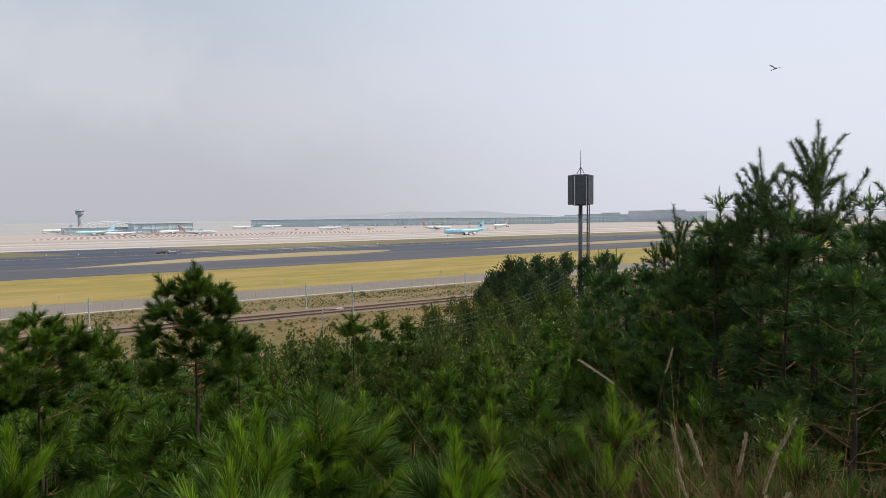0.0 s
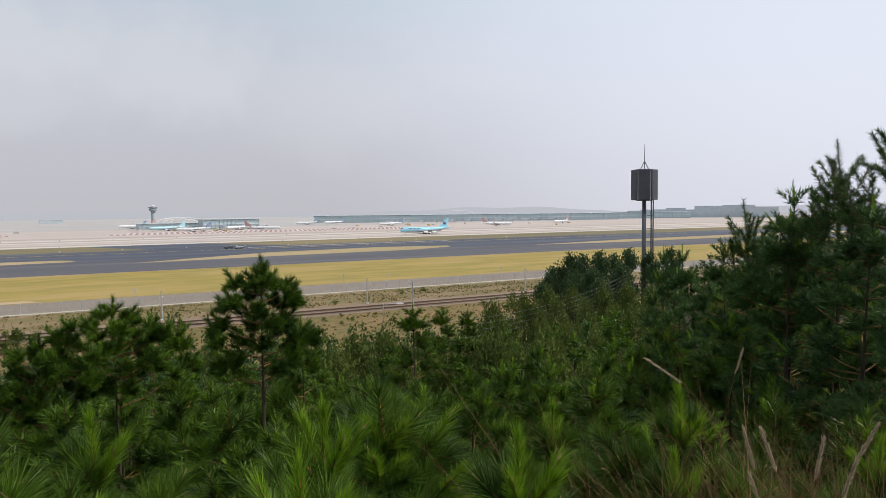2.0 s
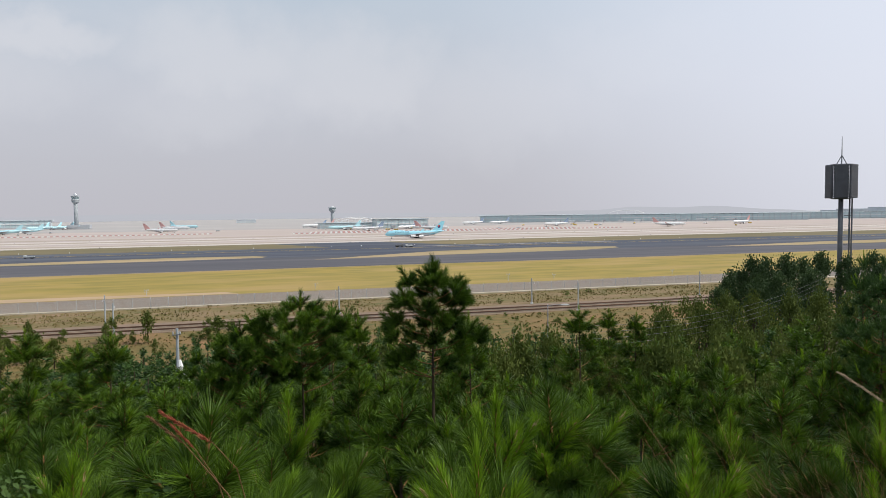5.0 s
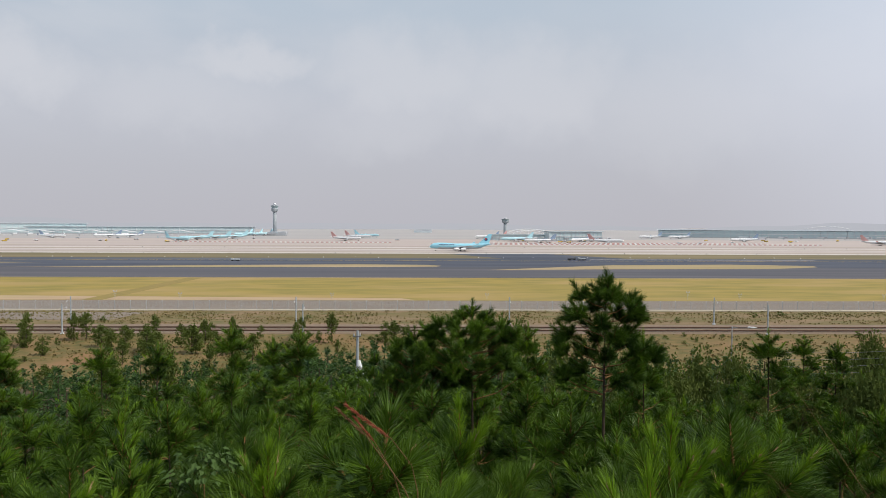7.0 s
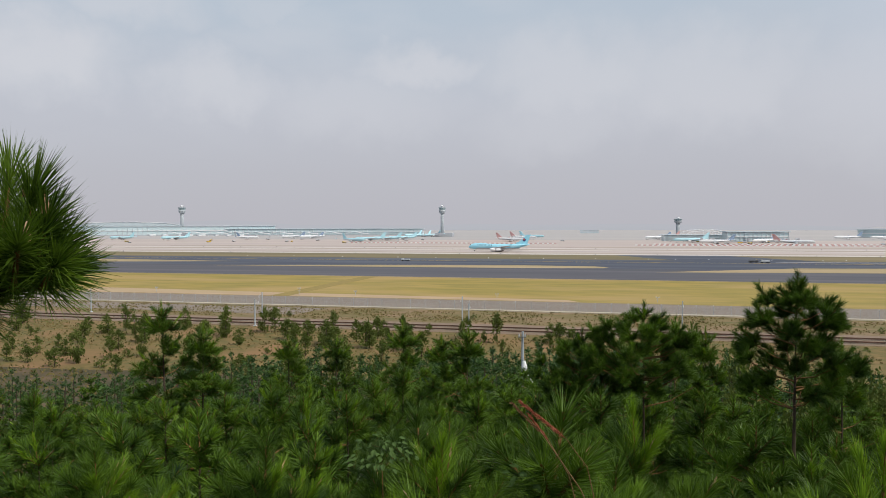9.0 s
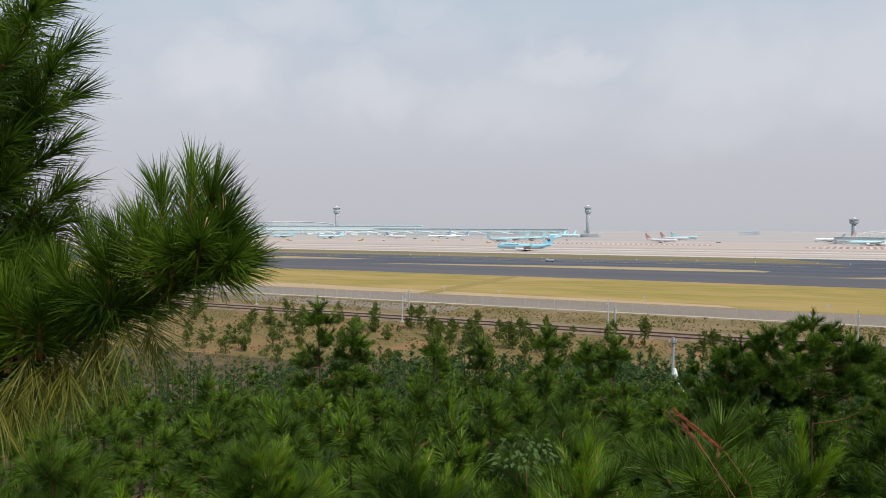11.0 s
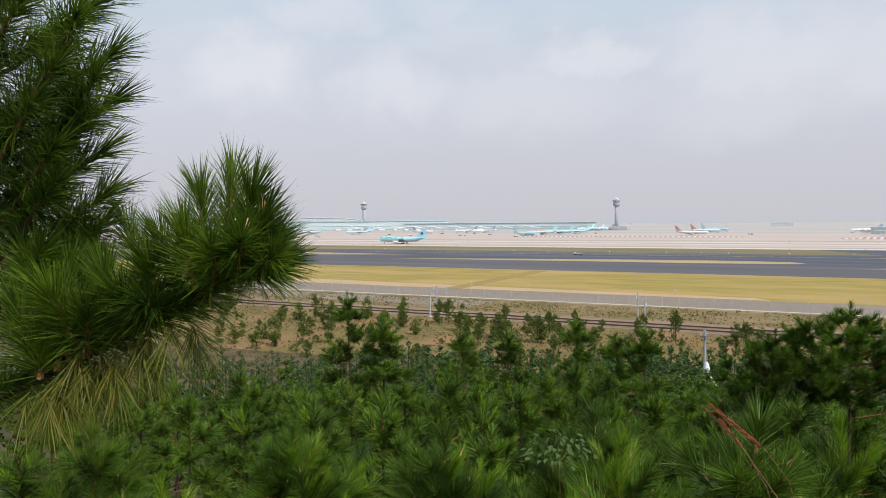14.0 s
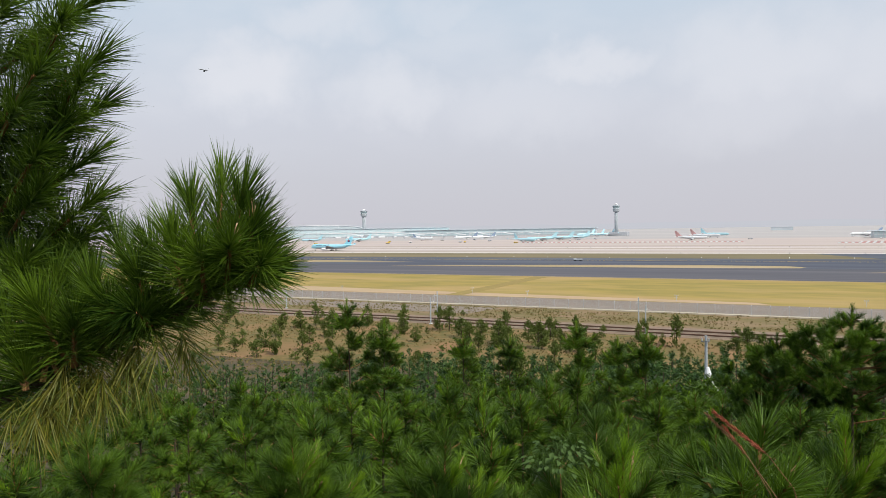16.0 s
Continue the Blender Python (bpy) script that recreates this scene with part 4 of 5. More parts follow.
def whorled_shape(rng, h, r, base, levels, arms, sides, shoot=0.18, point=0.6, rise=1.0):
    """A young pine: whorls of rising branches, each ending in a few brush-like shoots."""
    sh, stems = [], []
    up = np.array([0, 0, 1.0])
    wob = rng.normal(0, 0.015 * h, 2)

    def axis(z):
        t = z / h
        return np.array([wob[0] * math.sin(t * 3), wob[1] * math.sin(t * 2.3), z])
    top = h - shoot * 2.0
    stems.append(([axis(top * t) for t in (0, 0.3, 0.6, 0.85, 1.0)] + [axis(top + shoot * 0.3)], [0.008 * h + 0.015, 0.0065 * h + 0.010, 0.010 + 0.002 * h, 0.009, 0.006, 0.004]))
    sh.append((axis(top), unit(up + rng.normal(0, 0.06, 3)), shoot * 1.35, 0.5))
    for k in range(5):           # the candles round the tip
        a = k * 1.257 + rng.normal(0, 0.25)
        f = rng.uniform(0.45, 0.85)
        sh.append((axis(top - 0.02), unit(np.array([math.cos(a) * f, math.sin(a) * f, 1.0])), shoot * rng.uniform(0.8, 1.25), 0.35))
    for k in range(3):           # needles that stay on the leader
        sh.append((axis(top - (k + 1) * shoot), up, shoot, 0.0))
    turn = rng.random() * 6.283
    for j in range(levels):
        turn += 0.7
        for i in range(arms):
            t = min(1.0, max(0.08, (j + 0.7 + rng.uniform(-0.5, 0.5)) / levels))
            env = r * min(1.0, 1.12 * t ** point) * (1.0 if t < 0.85 else 0.85)
            a = turn + i * 6.283 / arms + rng.normal(0, 0.25)
            q = env * rng.uniform(0.3, 1.05)
            z = top - t * (top - base)
            out, lat = np.array([math.cos(a), math.sin(a), 0.0]), np.array([-math.sin(a), math.cos(a), 0.0])
            o = axis(max(z - 0.45 * q, 0.1))
            c = axis(z) + out * q
            stems.append(([o, (o + c) / 2 - [0, 0, q * 0.09], c], [0.006 + q * 0.008, 0.005 + q * 0.004, 0.005]))
            d0 = unit(out * 0.75 / rise + up * (1.15 - 0.45 * t))
            side = unit(np.cross(d0, lat))
            sh.append((c, d0, shoot * rng.uniform(0.9, 1.3), 0.5 * (1 - t)))
            for k in range(sides):          # a fan of shorter shoots round each branch end
                b = k * 6.283 / sides + rng.normal(0, 0.3)
                f = rng.uniform(0.6, 1.25) / rise
                d = unit(d0 + (lat * math.cos(b) + side * math.sin(b)) * f)
                if d[2] < -0.15:
                    d = unit(d * [1, 1, 0.2])
                sh.append((c - d0 * shoot * 0.15, d, shoot * rng.uniform(0.6, 0.95), 0.05))
            if q > 2.2 * shoot:
                sh.append(((o + c) / 2, unit(out + up * 0.8), shoot * 0.8, 0.0))
    return sh, stems


def crown_arrays(rng, sh, n, nl, nw, young, bent, wide=58.0, tight=34.0):
    P, D, L = np.array([s[0] for s in sh]), np.array([s[1] for s in sh]), np.array([s[2] for s in sh])
    yg = rng.random(len(sh)) < np.array([s[3] for s in sh]) * young
    Vs, Fs, Is, o = [], [], [], 0
    for sel, mi in ((~yg, 0), (yg, 1)):
        if sel.any():
            V, F = needles(rng, P[sel], D[sel], L[sel], n, nl * (0.7 if mi else 1), nw, 0.0 if mi else 0.06, bent, 36.0 if mi else wide, 22.0 if mi else tight)
            Vs.append(V), Fs.append(F + o), Is.append(np.full(len(F), mi))
            o += len(V)
    return np.concatenate(Vs), np.concatenate(Fs), np.concatenate(Is)


def pine(seed, h, r, base, levels, arms, sides, n, nl, nw, young, green, label, buds=False, bent=False, fat=1.0, shoot=0.2, point=0.6, rise=1.0, wide=58.0, tight=34.0):
    rng = np.random.default_rng(seed)
    sh, stems = whorled_shape(rng, h, r, base, levels, arms, sides, shoot, point, rise)
    ob = thing("pine_tree", pose(0, 0, 0), label, "pine tree", "pines on the slope")
    b = Mesh()
    for pts, rad in stems[:1]:
        b.tube(pts, [q * fat for q in rad], 7)
    part("trunk", b, M_BARK, ob)
    b = Mesh()
    for pts, rad in stems[1:]:
        b.tube(pts, [q * fat for q in rad], 4)
    for p, d, l, y in sh if n > 60 else ():
        b.tube([p, p + d * l * 1.04], [0.0065, 0.0045], 3)
    tagged(part("branchwork", b, M_TWIG, ob), kind="stuff")
    V, F, I = crown_arrays(rng, sh, n, nl, nw, young, bent, wide, tight)
    part("crown", tri_data("crown", V, F, [green, M_YOUNG], I), None, ob)
    if buds:
        b = Mesh()
        for (p, d, l, y) in sh:
            if rng.random() < 0.35:
                q = p + d * l
                b.tube([q - d * 0.02, q + d * 0.015, q + d * 0.035], [0.005, 0.006, 0.002], 5)
        if b.v:
            tagged(part("bud_dusting", b, M_BUD, ob, "pale brown winter buds"), kind="stuff")
    ob["free"] = 1
    return ob


TREE_LABEL = "young green pine with bristling needle tufts"
NEAR = [pine(11 + i, 2.5, 0.52, 1.35, 3, 5, 6, 240, 0.132, 0.0038, 0.8, M_NEED, TREE_LABEL, buds=True, shoot=0.19) for i in range(5)]
MIDA = [pine(31 + i, 3.4, 0.72, 1.0, 4, 5, 6, 64, 0.135, 0.0118, 0.6, M_NEED, TREE_LABEL, shoot=0.20) for i in range(4)]
MIDB = [pine(51 + i, 4.5, 1.05, 0.9, 4, 6, 5, 24, 0.150, 0.034, 0.3, M_NEED, TREE_LABEL, shoot=0.24, wide=84.0, tight=44.0) for i in range(4)]
SETS = ((4.0, NEAR, 2.5, 0.98, 0.16), (14, MIDA, 3.4, 1.36, 0.26), (36, MIDB, 4.5, 3.1, 0.5))


def place_tree(src, az, d, el, base_h, spin, widen=1.0):
    """Set the tree with its tip at el degrees over the eye's level."""
    x, y, _ = polar(az, d)
    z0 = float(hill(x, y)) - 0.1
    h = EYE + d * math.tan(radians(el)) - z0
    s = max(h, 0.9) / base_h
    m = pose(x, y, z0, 0, 0, spin)
    if src.get("free"):
        del src["free"]
        ob = src
        ob.matrix_basis = m
    else:
        ob = copy_thing(src, m)
    ob.scale = (s * widen, s * widen, s)
    if "free" in ob:
        del ob["free"]
    return ob


def tip_level(az, d):
    e = np.interp(math.log(d), [math.log(v) for v in (1.4, 2, 3, 5, 10, 20, 40, 90)], (-23, -16.6, -14.6, -14.2, -13.4, -12.4, -11.2, -10.4))
    e -= np.interp(az, (-30, 8, 16, 40, 60), (0, 0, 0.1, 0.14, 0)) * np.interp(d, (4, 12, 30), (0, 1, 4))
    e += np.interp(az, (-75, -60, -50, -46, -40, -30), (9, 8, 6, 3.5, 2.4, 0)) * np.interp(d, (2, 4, 10), (0, 0.25, 1))
    e += np.interp(az, (-46, -38, 9, 17), (0, 2.4, 2.4, 0)) * np.interp(d, (1.4, 3, 6), (1, 1, 0))
    e += np.interp(az, (10, 18, 50), (0, 1.3, 1.3)) * np.interp(d, (3, 5, 11, 16), (0, 1, 1, 0))
    return float(e)


def plant_slope():
    rng = np.random.default_rng(4)
    d = 1.5
    while d < 36:
        kinds, base_h, gap, drop = next(s[1:] for s in SETS if d < s[0])
        n = int(radians(140) * d / gap)
        for k in range(n):
            az = -76 + 140 * (k + rng.uniform(0.1, 0.9)) / n
            dd = d + rng.uniform(-0.4, 0.4) * gap
            low = abs(rng.normal(0, drop))
            el, spin, wide = tip_level(az, dd) + rng.normal(0.3, 0.6), rng.random() * 360, rng.uniform(0.95, 1.35)
            if az > 36 and dd < 2.5 or az < -53 and dd < 3.6 or dd < 1.3:
                continue
            el = math.degrees(math.atan(math.tan(radians(el)) - low / dd))
            place_tree(kinds[rng.integers(len(kinds))], az, dd, el, base_h, spin, wide)
        d += gap * (0.95 if d > 4 else 0.8)


plant_slope()


def far_wood():
    """The wood on the lower slope and at its foot, too far to tell tree from tree."""
    rng = np.random.default_rng(9)
    forms = []
    for i in range(3):
        sh, stems = whorled_shape(rng, 6.5, 1.5, 1.4, 4, 4, 4, 0.36)
        forms.append((crown_arrays(rng, sh, 8, 0.24, 0.095, 0.12, False, 86.0, 44.0), stems[0][0]))
    Vs, Fs, Is, o = [], [], [], 0
    trunks = Mesh()
    d = 36.0
    while d < 118:
        n = int(radians(140) * d / 4.5)
        for k in range(n):
            az = -76 + 140 * (k + rng.uniform(0.1, 0.9)) / n
            dd = d + rng.uniform(-2, 2)
            if az > 14 and rng.random() < 0.08 + 0.0025 * dd or rng.random() < 0.12:
                continue
            el = tip_level(az, dd) + rng.normal(0, 0.5)
            x, y, _ = polar(az, dd)
            z0 = float(hill(x, y)) - 0.1
            s = max(EYE + dd * math.tan(radians(el)) - z0, 3.0) / 6.5
            (V, F, I), axis = forms[rng.integers(3)]
            a = rng.random() * 6.283
            c, q = math.cos(a), math.sin(a)
            w = s * rng.uniform(0.9, 1.3)
            T = np.stack([V[:, 0] * c - V[:, 1] * q, V[:, 0] * q + V[:, 1] * c, V[:, 2]], 1) * [w, w, s] + [x, y, z0]
            Vs.append(T), Fs.append(F + o), Is.append(I)
            o += len(V)
            trunks.tube([(x, y, z0), (x, y, z0 + 5.5 * s)], [0.13 * s, 0.04], 4)
        d += 4.4
    ob = tagged(new("far_pine_wood"), "dark green pine wood on the lower slope", "pine wood", kind="stuff")
    tagged(part("far_crown", tri_data("far_crown", np.concatenate(Vs), np.concatenate(Fs), [M_NEED2, M_YOUNG], np.concatenate(Is)), None, ob), kind="stuff")
    tagged(part("far_trunk", trunks, M_BARK, ob), kind="stuff")


far_wood()


def hero(src, az, d, el, base_h, label, spin=0, widen=1.0):
    tagged(place_tree(src, az, d, el, base_h, spin, widen), label)


TALL = pine(131, 5.4, 0.60, 3.9, 5, 7, 7, 150, 0.112, 0.0072, 0.15, M_NEED, "tall slim pine standing above the others", fat=1.1, shoot=0.17, point=0.30)
hero(TALL, -15.2, 8.5, -3.2, 5.4, "tall slim pine standing above the others", 30)
BUSHY = pine(102, 5.6, 0.95, 4.2, 5, 10, 8, 95, 0.120, 0.0096, 0.6, M_NEED, "broad bushy pine with a rounded top", shoot=0.18, point=0.25)
hero(BUSHY, -3.6, 11, -6.0, 5.6, "broad bushy pine with a rounded top", 0, 1.0)
hero(MIDB[0], -6.2, 22, -6.8, 4.5, "dark pine with level branches", 30, 0.5)
hero(MIDB[2], -7.4, 23, -7.4, 4.5, "dark pine with level branches", 130, 0.5)
hero(BUSHY, 0.6, 11.5, -8.2, 5.6, "broad bushy pine with a rounded top", 120, 0.85)
SLIM = pine(104, 5.5, 0.62, 2.8, 5, 6, 6, 80, 0.118, 0.0095, 0.4, M_NEED, "slim dark pine", shoot=0.21, point=0.7)
for az, d, el, w, sp, lab in ((-8.6, 12, -8.4, 0.8, 70, "small dark pine behind the tall one"), (-17.8, 10.5, -8.6, 0.9, 10, "small pine beside the tall one"), (-27.0, 15, -8.2, 1.0, 10, "pine with a narrow tip above the scrub"),
                              (-29.4, 26, -8.6, 1.0, 40, "dark pine above the scrub"), (-31.6, 27, -8.8, 1.0, 90, "dark pine above the scrub"), (16.2, 15, -8.4, 1.0, 20, "dark pine with a bushy tip"),
                              (12.9, 14, -9.6, 1.0, 20, "dark pine with a bushy tip"), (10.6, 13, -8.9, 0.9, 200, "dark pine with a bushy tip"), (35.3, 13, -6.2, 0.9, 50, "slim pine rising over the scrub"),
                              (32.0, 13, -8.2, 1.1, 150, "pine rising over the scrub"), (25.5, 16, -9.4, 1.0, 80, "pine rising over the scrub"), (21.5, 18, -9.6, 1.0, 180, "pine rising over the scrub")):
    hero(SLIM, az, d, el + 0.7, 5.5, lab, sp, w * 1.3)
BIG = pine(103, 6.5, 1.5, 1.4, 8, 8, 6, 58, 0.122, 0.0110, 0.2, M_NEED2, "large dark shaded pine", shoot=0.24, point=0.75)
SPIRE = pine(105, 6.5, 0.62, 4.6, 4, 4, 3, 240, 0.086, 0.0070, 0.0, M_NEED2, "large dark pine with bare upright tip shoots", shoot=0.46, point=0.8, rise=1.5, wide=66.0, tight=26.0)
for az, d, el, sp in ((-63.6, 8.0, 8.1, 20), (-59.9, 8.5, 6.2, 75), (-53.4, 9.5, 1.9, 130), (-67.6, 7.4, 4.4, 200)):
    hero(SPIRE, az, d, el, 6.5, "large dark pine with bare upright tip shoots", sp)
for az, d, el, w, sp in ((-62.6, 8.4, 2.6, 0.7, 0), (-59.2, 8.9, 3.0, 0.8, 80), (-57.2, 9.0, 2.4, 0.9, 200), (-54.6, 9.9, -0.9, 0.6, 310), (-55.6, 8.4, 0.4, 1.0, 45),
                         (-49.0, 11, -2.5, 0.7, 140), (-47.6, 12, -2.6, 0.6, 250), (-51.2, 10, -2.0, 0.9, 20), (-61.5, 7.0, 1.2, 1.1, 100), (-67.0, 7.0, 2.2, 0.9, 190), (-65.0, 6.0, -1.0, 1.1, 290), (-71, 7, 5, 1.1, 60)):
    hero(BIG, az, d, el, 6.5, "large dark shaded pine", sp, w * 1.3)


# the pine whose boughs hang beside the viewer
def polar3(az, el, d):
    return np.array([-math.sin(radians(az)) * d, math.cos(radians(az)) * d, EYE + math.tan(radians(el)) * d])


def near_bough():
    rng = np.random.default_rng(77)
    x, y, _ = polar(73, 1.9)
    z0 = float(hill(x, y)) - 0.1
    ob = thing("pine_tree", pose(0, 0, 0), "close pine with long glossy needles and a bare brown bough", "pine tree", "pines on the slope")
    trunk = [(x - 0.1, y, z0), (x, y, z0 + 1.4), (x + 0.03, y + 0.03, z0 + 2.4), (x - 0.02, y, z0 + 3.3)]
    part("trunk", Mesh().tube(trunk, [0.07, 0.055, 0.04, 0.02], 10), M_BARK, ob, smooth=True)
    bough = [polar3(71.5, -13.5, 1.8), polar3(66, -13.0, 1.62), polar3(61.2, -11.6, 1.5), polar3(56, -9.3, 1.42), polar3(51, -7.2, 1.36), polar3(47.4, -5.4, 1.3)]
    part("bough", Mesh().tube(bough, [0.011, 0.009, 0.0078, 0.007, 0.006, 0.005], 8), M_BARK, ob, "rough brown bough", smooth=True)
    sh = []
    for f, a, e, d in ((0.0, 46.6, 2.4, 1.34), (0.4, 45.4, 1.2, 1.26), (0.7, 44.6, -0.6, 1.24), (0.9, 44.0, -2.2, 1.28), (1.1, 43.7, -3.8, 1.30), (-0.4, 48.9, 1.1, 1.34), (-0.8, 50.2, -1.7, 1.30),
                       (0.4, 46.4, -2.0, 1.18), (0.9, 44.2, -3.4, 1.20), (-0.2, 48.4, -2.8, 1.22), (0.6, 45.6, -1.0, 1.38)):
        sh.append(((47.6 - 2.4 * f, -5.2 + 0.5 * f, 1.31), (a, e, d)))
    for f, a, e, d in ((50, 51.6, -2.3, 1.4), (52, 52.6, -4.0, 1.36), (55, 55.6, -5.0, 1.4), (57, 59.0, -6.0, 1.36), (59, 58.0, -4.4, 1.44), (52, 53.8, -1.0, 1.5), (54, 56.0, -2.4, 1.5), (56, 57.6, -1.0, 1.55), (58, 60.6, -2.0, 1.5),
                       (60, 61.0, -6.4, 1.44), (53, 54.6, -6.0, 1.34), (51, 53.0, -6.4, 1.32), (57, 57.0, -7.0, 1.36), (60, 60.0, -9.0, 1.4)):
        sh.append(((f, -6.9 - (f - 50) * 0.42, 1.40), (a, e, d)))
    for a0, e0, a1, e1, d in ((64, -2, 57.4, 3.4, 1.55), (64, 1, 56.2, 7.4, 1.55), (64, 4, 55.9, 11.0, 1.5), (64, 8, 56.4, 14.6, 1.5), (64, 11, 58.4, 18.6, 1.5), (64, 15, 60.4, 21.5, 1.55), (62, -4, 56.8, 0.6, 1.5),
                              (63, -6, 57.8, -2.0, 1.55), (63, 4, 58.8, 10.4, 1.35), (63, -2, 59.2, 4.4, 1.4), (64, 8, 61.0, 13.6, 1.4), (63, 2, 60.4, 7.2, 1.4), (63, -4, 59.6, 1.2, 1.45), (64, 12, 61.8, 17.4, 1.5), (64, 15, 62.4, 21.0, 1.5),
                              (62, -8, 60.4, -4.0, 1.5), (59, 5, 56.6, 9.2, 1.42), (59, 9, 57.4, 13.2, 1.42), (60, 1, 58.0, 5.4, 1.5)):
        sh.append(((a0, e0, 1.72), (a1, e1, d)))
    b, P, D, L = Mesh(), [], [], []
    for p, q in zip(bough[1:], bough[2:]):          # needles along the bough
        for k in range(2):
            P.append(p + (q - p) * k / 2), D.append(unit(q - p + [0, 0, 0.03])), L.append(0.12)
    for p, q in sh:
        p, q = polar3(*p), polar3(*q)
        mid = (p + q) / 2 + [0, 0, -0.015]
        b.tube([p, mid, q], [0.0055, 0.0045, 0.0035], 6)
        ln = np.linalg.norm(q - p)
        k = 1 if ln < 0.24 else 2
        for j in range(k):
            s = p + (q - p) * (1 - (j + 1) / k * min(1, 0.24 * k / ln) if k > 1 else 0.12)
            P.append(s), D.append((q - p) / ln), L.append(min(ln, 0.23))
    tagged(part("branchwork", b, M_TWIG, ob), kind="stuff")
    V, F = needles(rng, np.array(P), np.array(D), np.array(L), 330, 0.097, 0.0018, 0.02, True, 70, 52)
    part("crown", tri_data("crown", V, F, [M_GLOSSY]), None, ob)
    P, D, L = [], [], []
    for i in range(26):          # old needles hanging under the bough
        t = rng.uniform(0.05, 0.85)
        a = 61.5 - t * 14.5
        P.append(polar3(a, -11.6 + t * 6.1, 1.42 - 0.1 * t) + rng.normal(0, 0.015, 3))
        d = np.array([rng.normal(0, 0.25), rng.normal(0, 0.25), -1.0])
        D.append(d / np.linalg.norm(d)), L.append(0.05)
    V, F = needles(rng, np.array(P), np.array(D), np.array(L), 34, 0.100, 0.0016, 0.5, True, 56, 30)
    part("old_needle_fringe", tri_data("old_needle_fringe", V, F, [M_OLDN]), None, ob, "hanging yellowed old needles")
    b = Mesh()
    for a, e, d in ((45.6, 1.8, 1.30), (44.5, 0.6, 1.24), (45.8, -1.4, 1.19)):
        q = polar3(a, e, d)
        b.tube([q, q + [0, 0, 0.012], q + [0, 0, 0.03]], [0.006, 0.006, 0.002], 6)
    tagged(part("bud_dusting", b, M_BUD, ob), kind="stuff")


near_bough()


# ---------------------------------------------------------------- broadleaf trees, scrub and grasses
def broadleaf(name, seed, h, r, leaves, size, m, label, category, clumps=26, low=0.35):
    rng = np.random.default_rng(seed)
    ob = thing(name, pose(0, 0, 0), label, category)
    b = Mesh()
    b.tube([(0, 0, -0.2), (0.03 * h, 0, h * 0.35), (0, 0.03 * h, h * 0.8)], [0.022 * h + 0.02, 0.016 * h + 0.015, 0.01], 6)
    C = []
    for i in range(clumps):
        a, t = rng.random() * 6.283, rng.uniform(low, 1.0)
        q = r * math.sin(math.pi * min(1, (t - low) / (1 - low) * 0.85 + 0.15)) ** 0.7 * rng.uniform(0.3, 1.0)
        c = np.array([math.cos(a) * q, math.sin(a) * q, h * t])
        C.append(c)
        b.tube([(0, 0, c[2] * 0.7), tuple(c * [0.6, 0.6, 0.9]), tuple(c)], [0.008 * h * 0.5 + 0.008, 0.01, 0.005], 4)
    part("trunk", b, M_BARK, ob)
    C = np.array(C)
    k = rng.integers(0, clumps, leaves)
    p = C[k] + rng.normal(0, 1, (leaves, 3)) * [r * 0.17, r * 0.17, h * 0.055]
    u = rng.normal(0, 1, (leaves, 3))
    u /= np.linalg.norm(u, axis=1)[:, None]
    w = np.cross(u, rng.normal(0, 1, (leaves, 3)))
    w /= np.linalg.norm(w, axis=1)[:, None]
    s = size * rng.uniform(0.6, 1.2, (leaves, 1))
    V = np.stack([p, p + u * s * 0.5 + w * s * 0.28, p + u * s, p + u * s * 0.5 - w * s * 0.28], 1).reshape(-1, 3)
    F = np.arange(leaves * 4).reshape(-1, 4)
    part("crown", tri_data("crown", V, F, [m]), None, ob)
    ob["free"] = 1
    return ob


OLIVE = [broadleaf("broadleaf_tree", 200 + i, 6, 2.0, 2600, 0.25, M_LEAF3, "olive green broadleaf tree among pines", "tree") for i in range(2)]
BLUISH = [broadleaf("broadleaf_tree", 210 + i, 8, 2.8, 4200, 0.38, M_LEAF2, "bluish green tree beside the mast", "tree") for i in range(2)]
YOUNG = [broadleaf("young_tree", 220 + i, 6, 2.1, 900, 0.55, M_LEAF3, "young green tree in the dry field", "tree", 20, 0.12) for i in range(3)]
SHRUB = [broadleaf("shrub", 230 + i, 1.8, 1.0, 190, 0.38, M_LEAF3, "low olive shrub in the dry field", "shrub", 10, 0.1) for i in range(2)]
RNG = np.random.default_rng(21)
for az, d, el in ((-38.6, 78, -5.4), (-39.8, 74, -4.3), (-41.0, 80, -4.4), (-42.3, 76, -4.1), (-43.4, 80, -4.3), (-44.6, 70, -3.8), (-46.4, 72, -3.9), (-40.4, 66, -5.6), (-42.0, 64, -5.4), (-44.0, 62, -5.0), (-37.6, 76, -6.6), (-48.0, 66, -3.6)):
    place_tree(BLUISH[int(RNG.integers(2))], az, d, el, 8, RNG.random() * 360, 0.62)
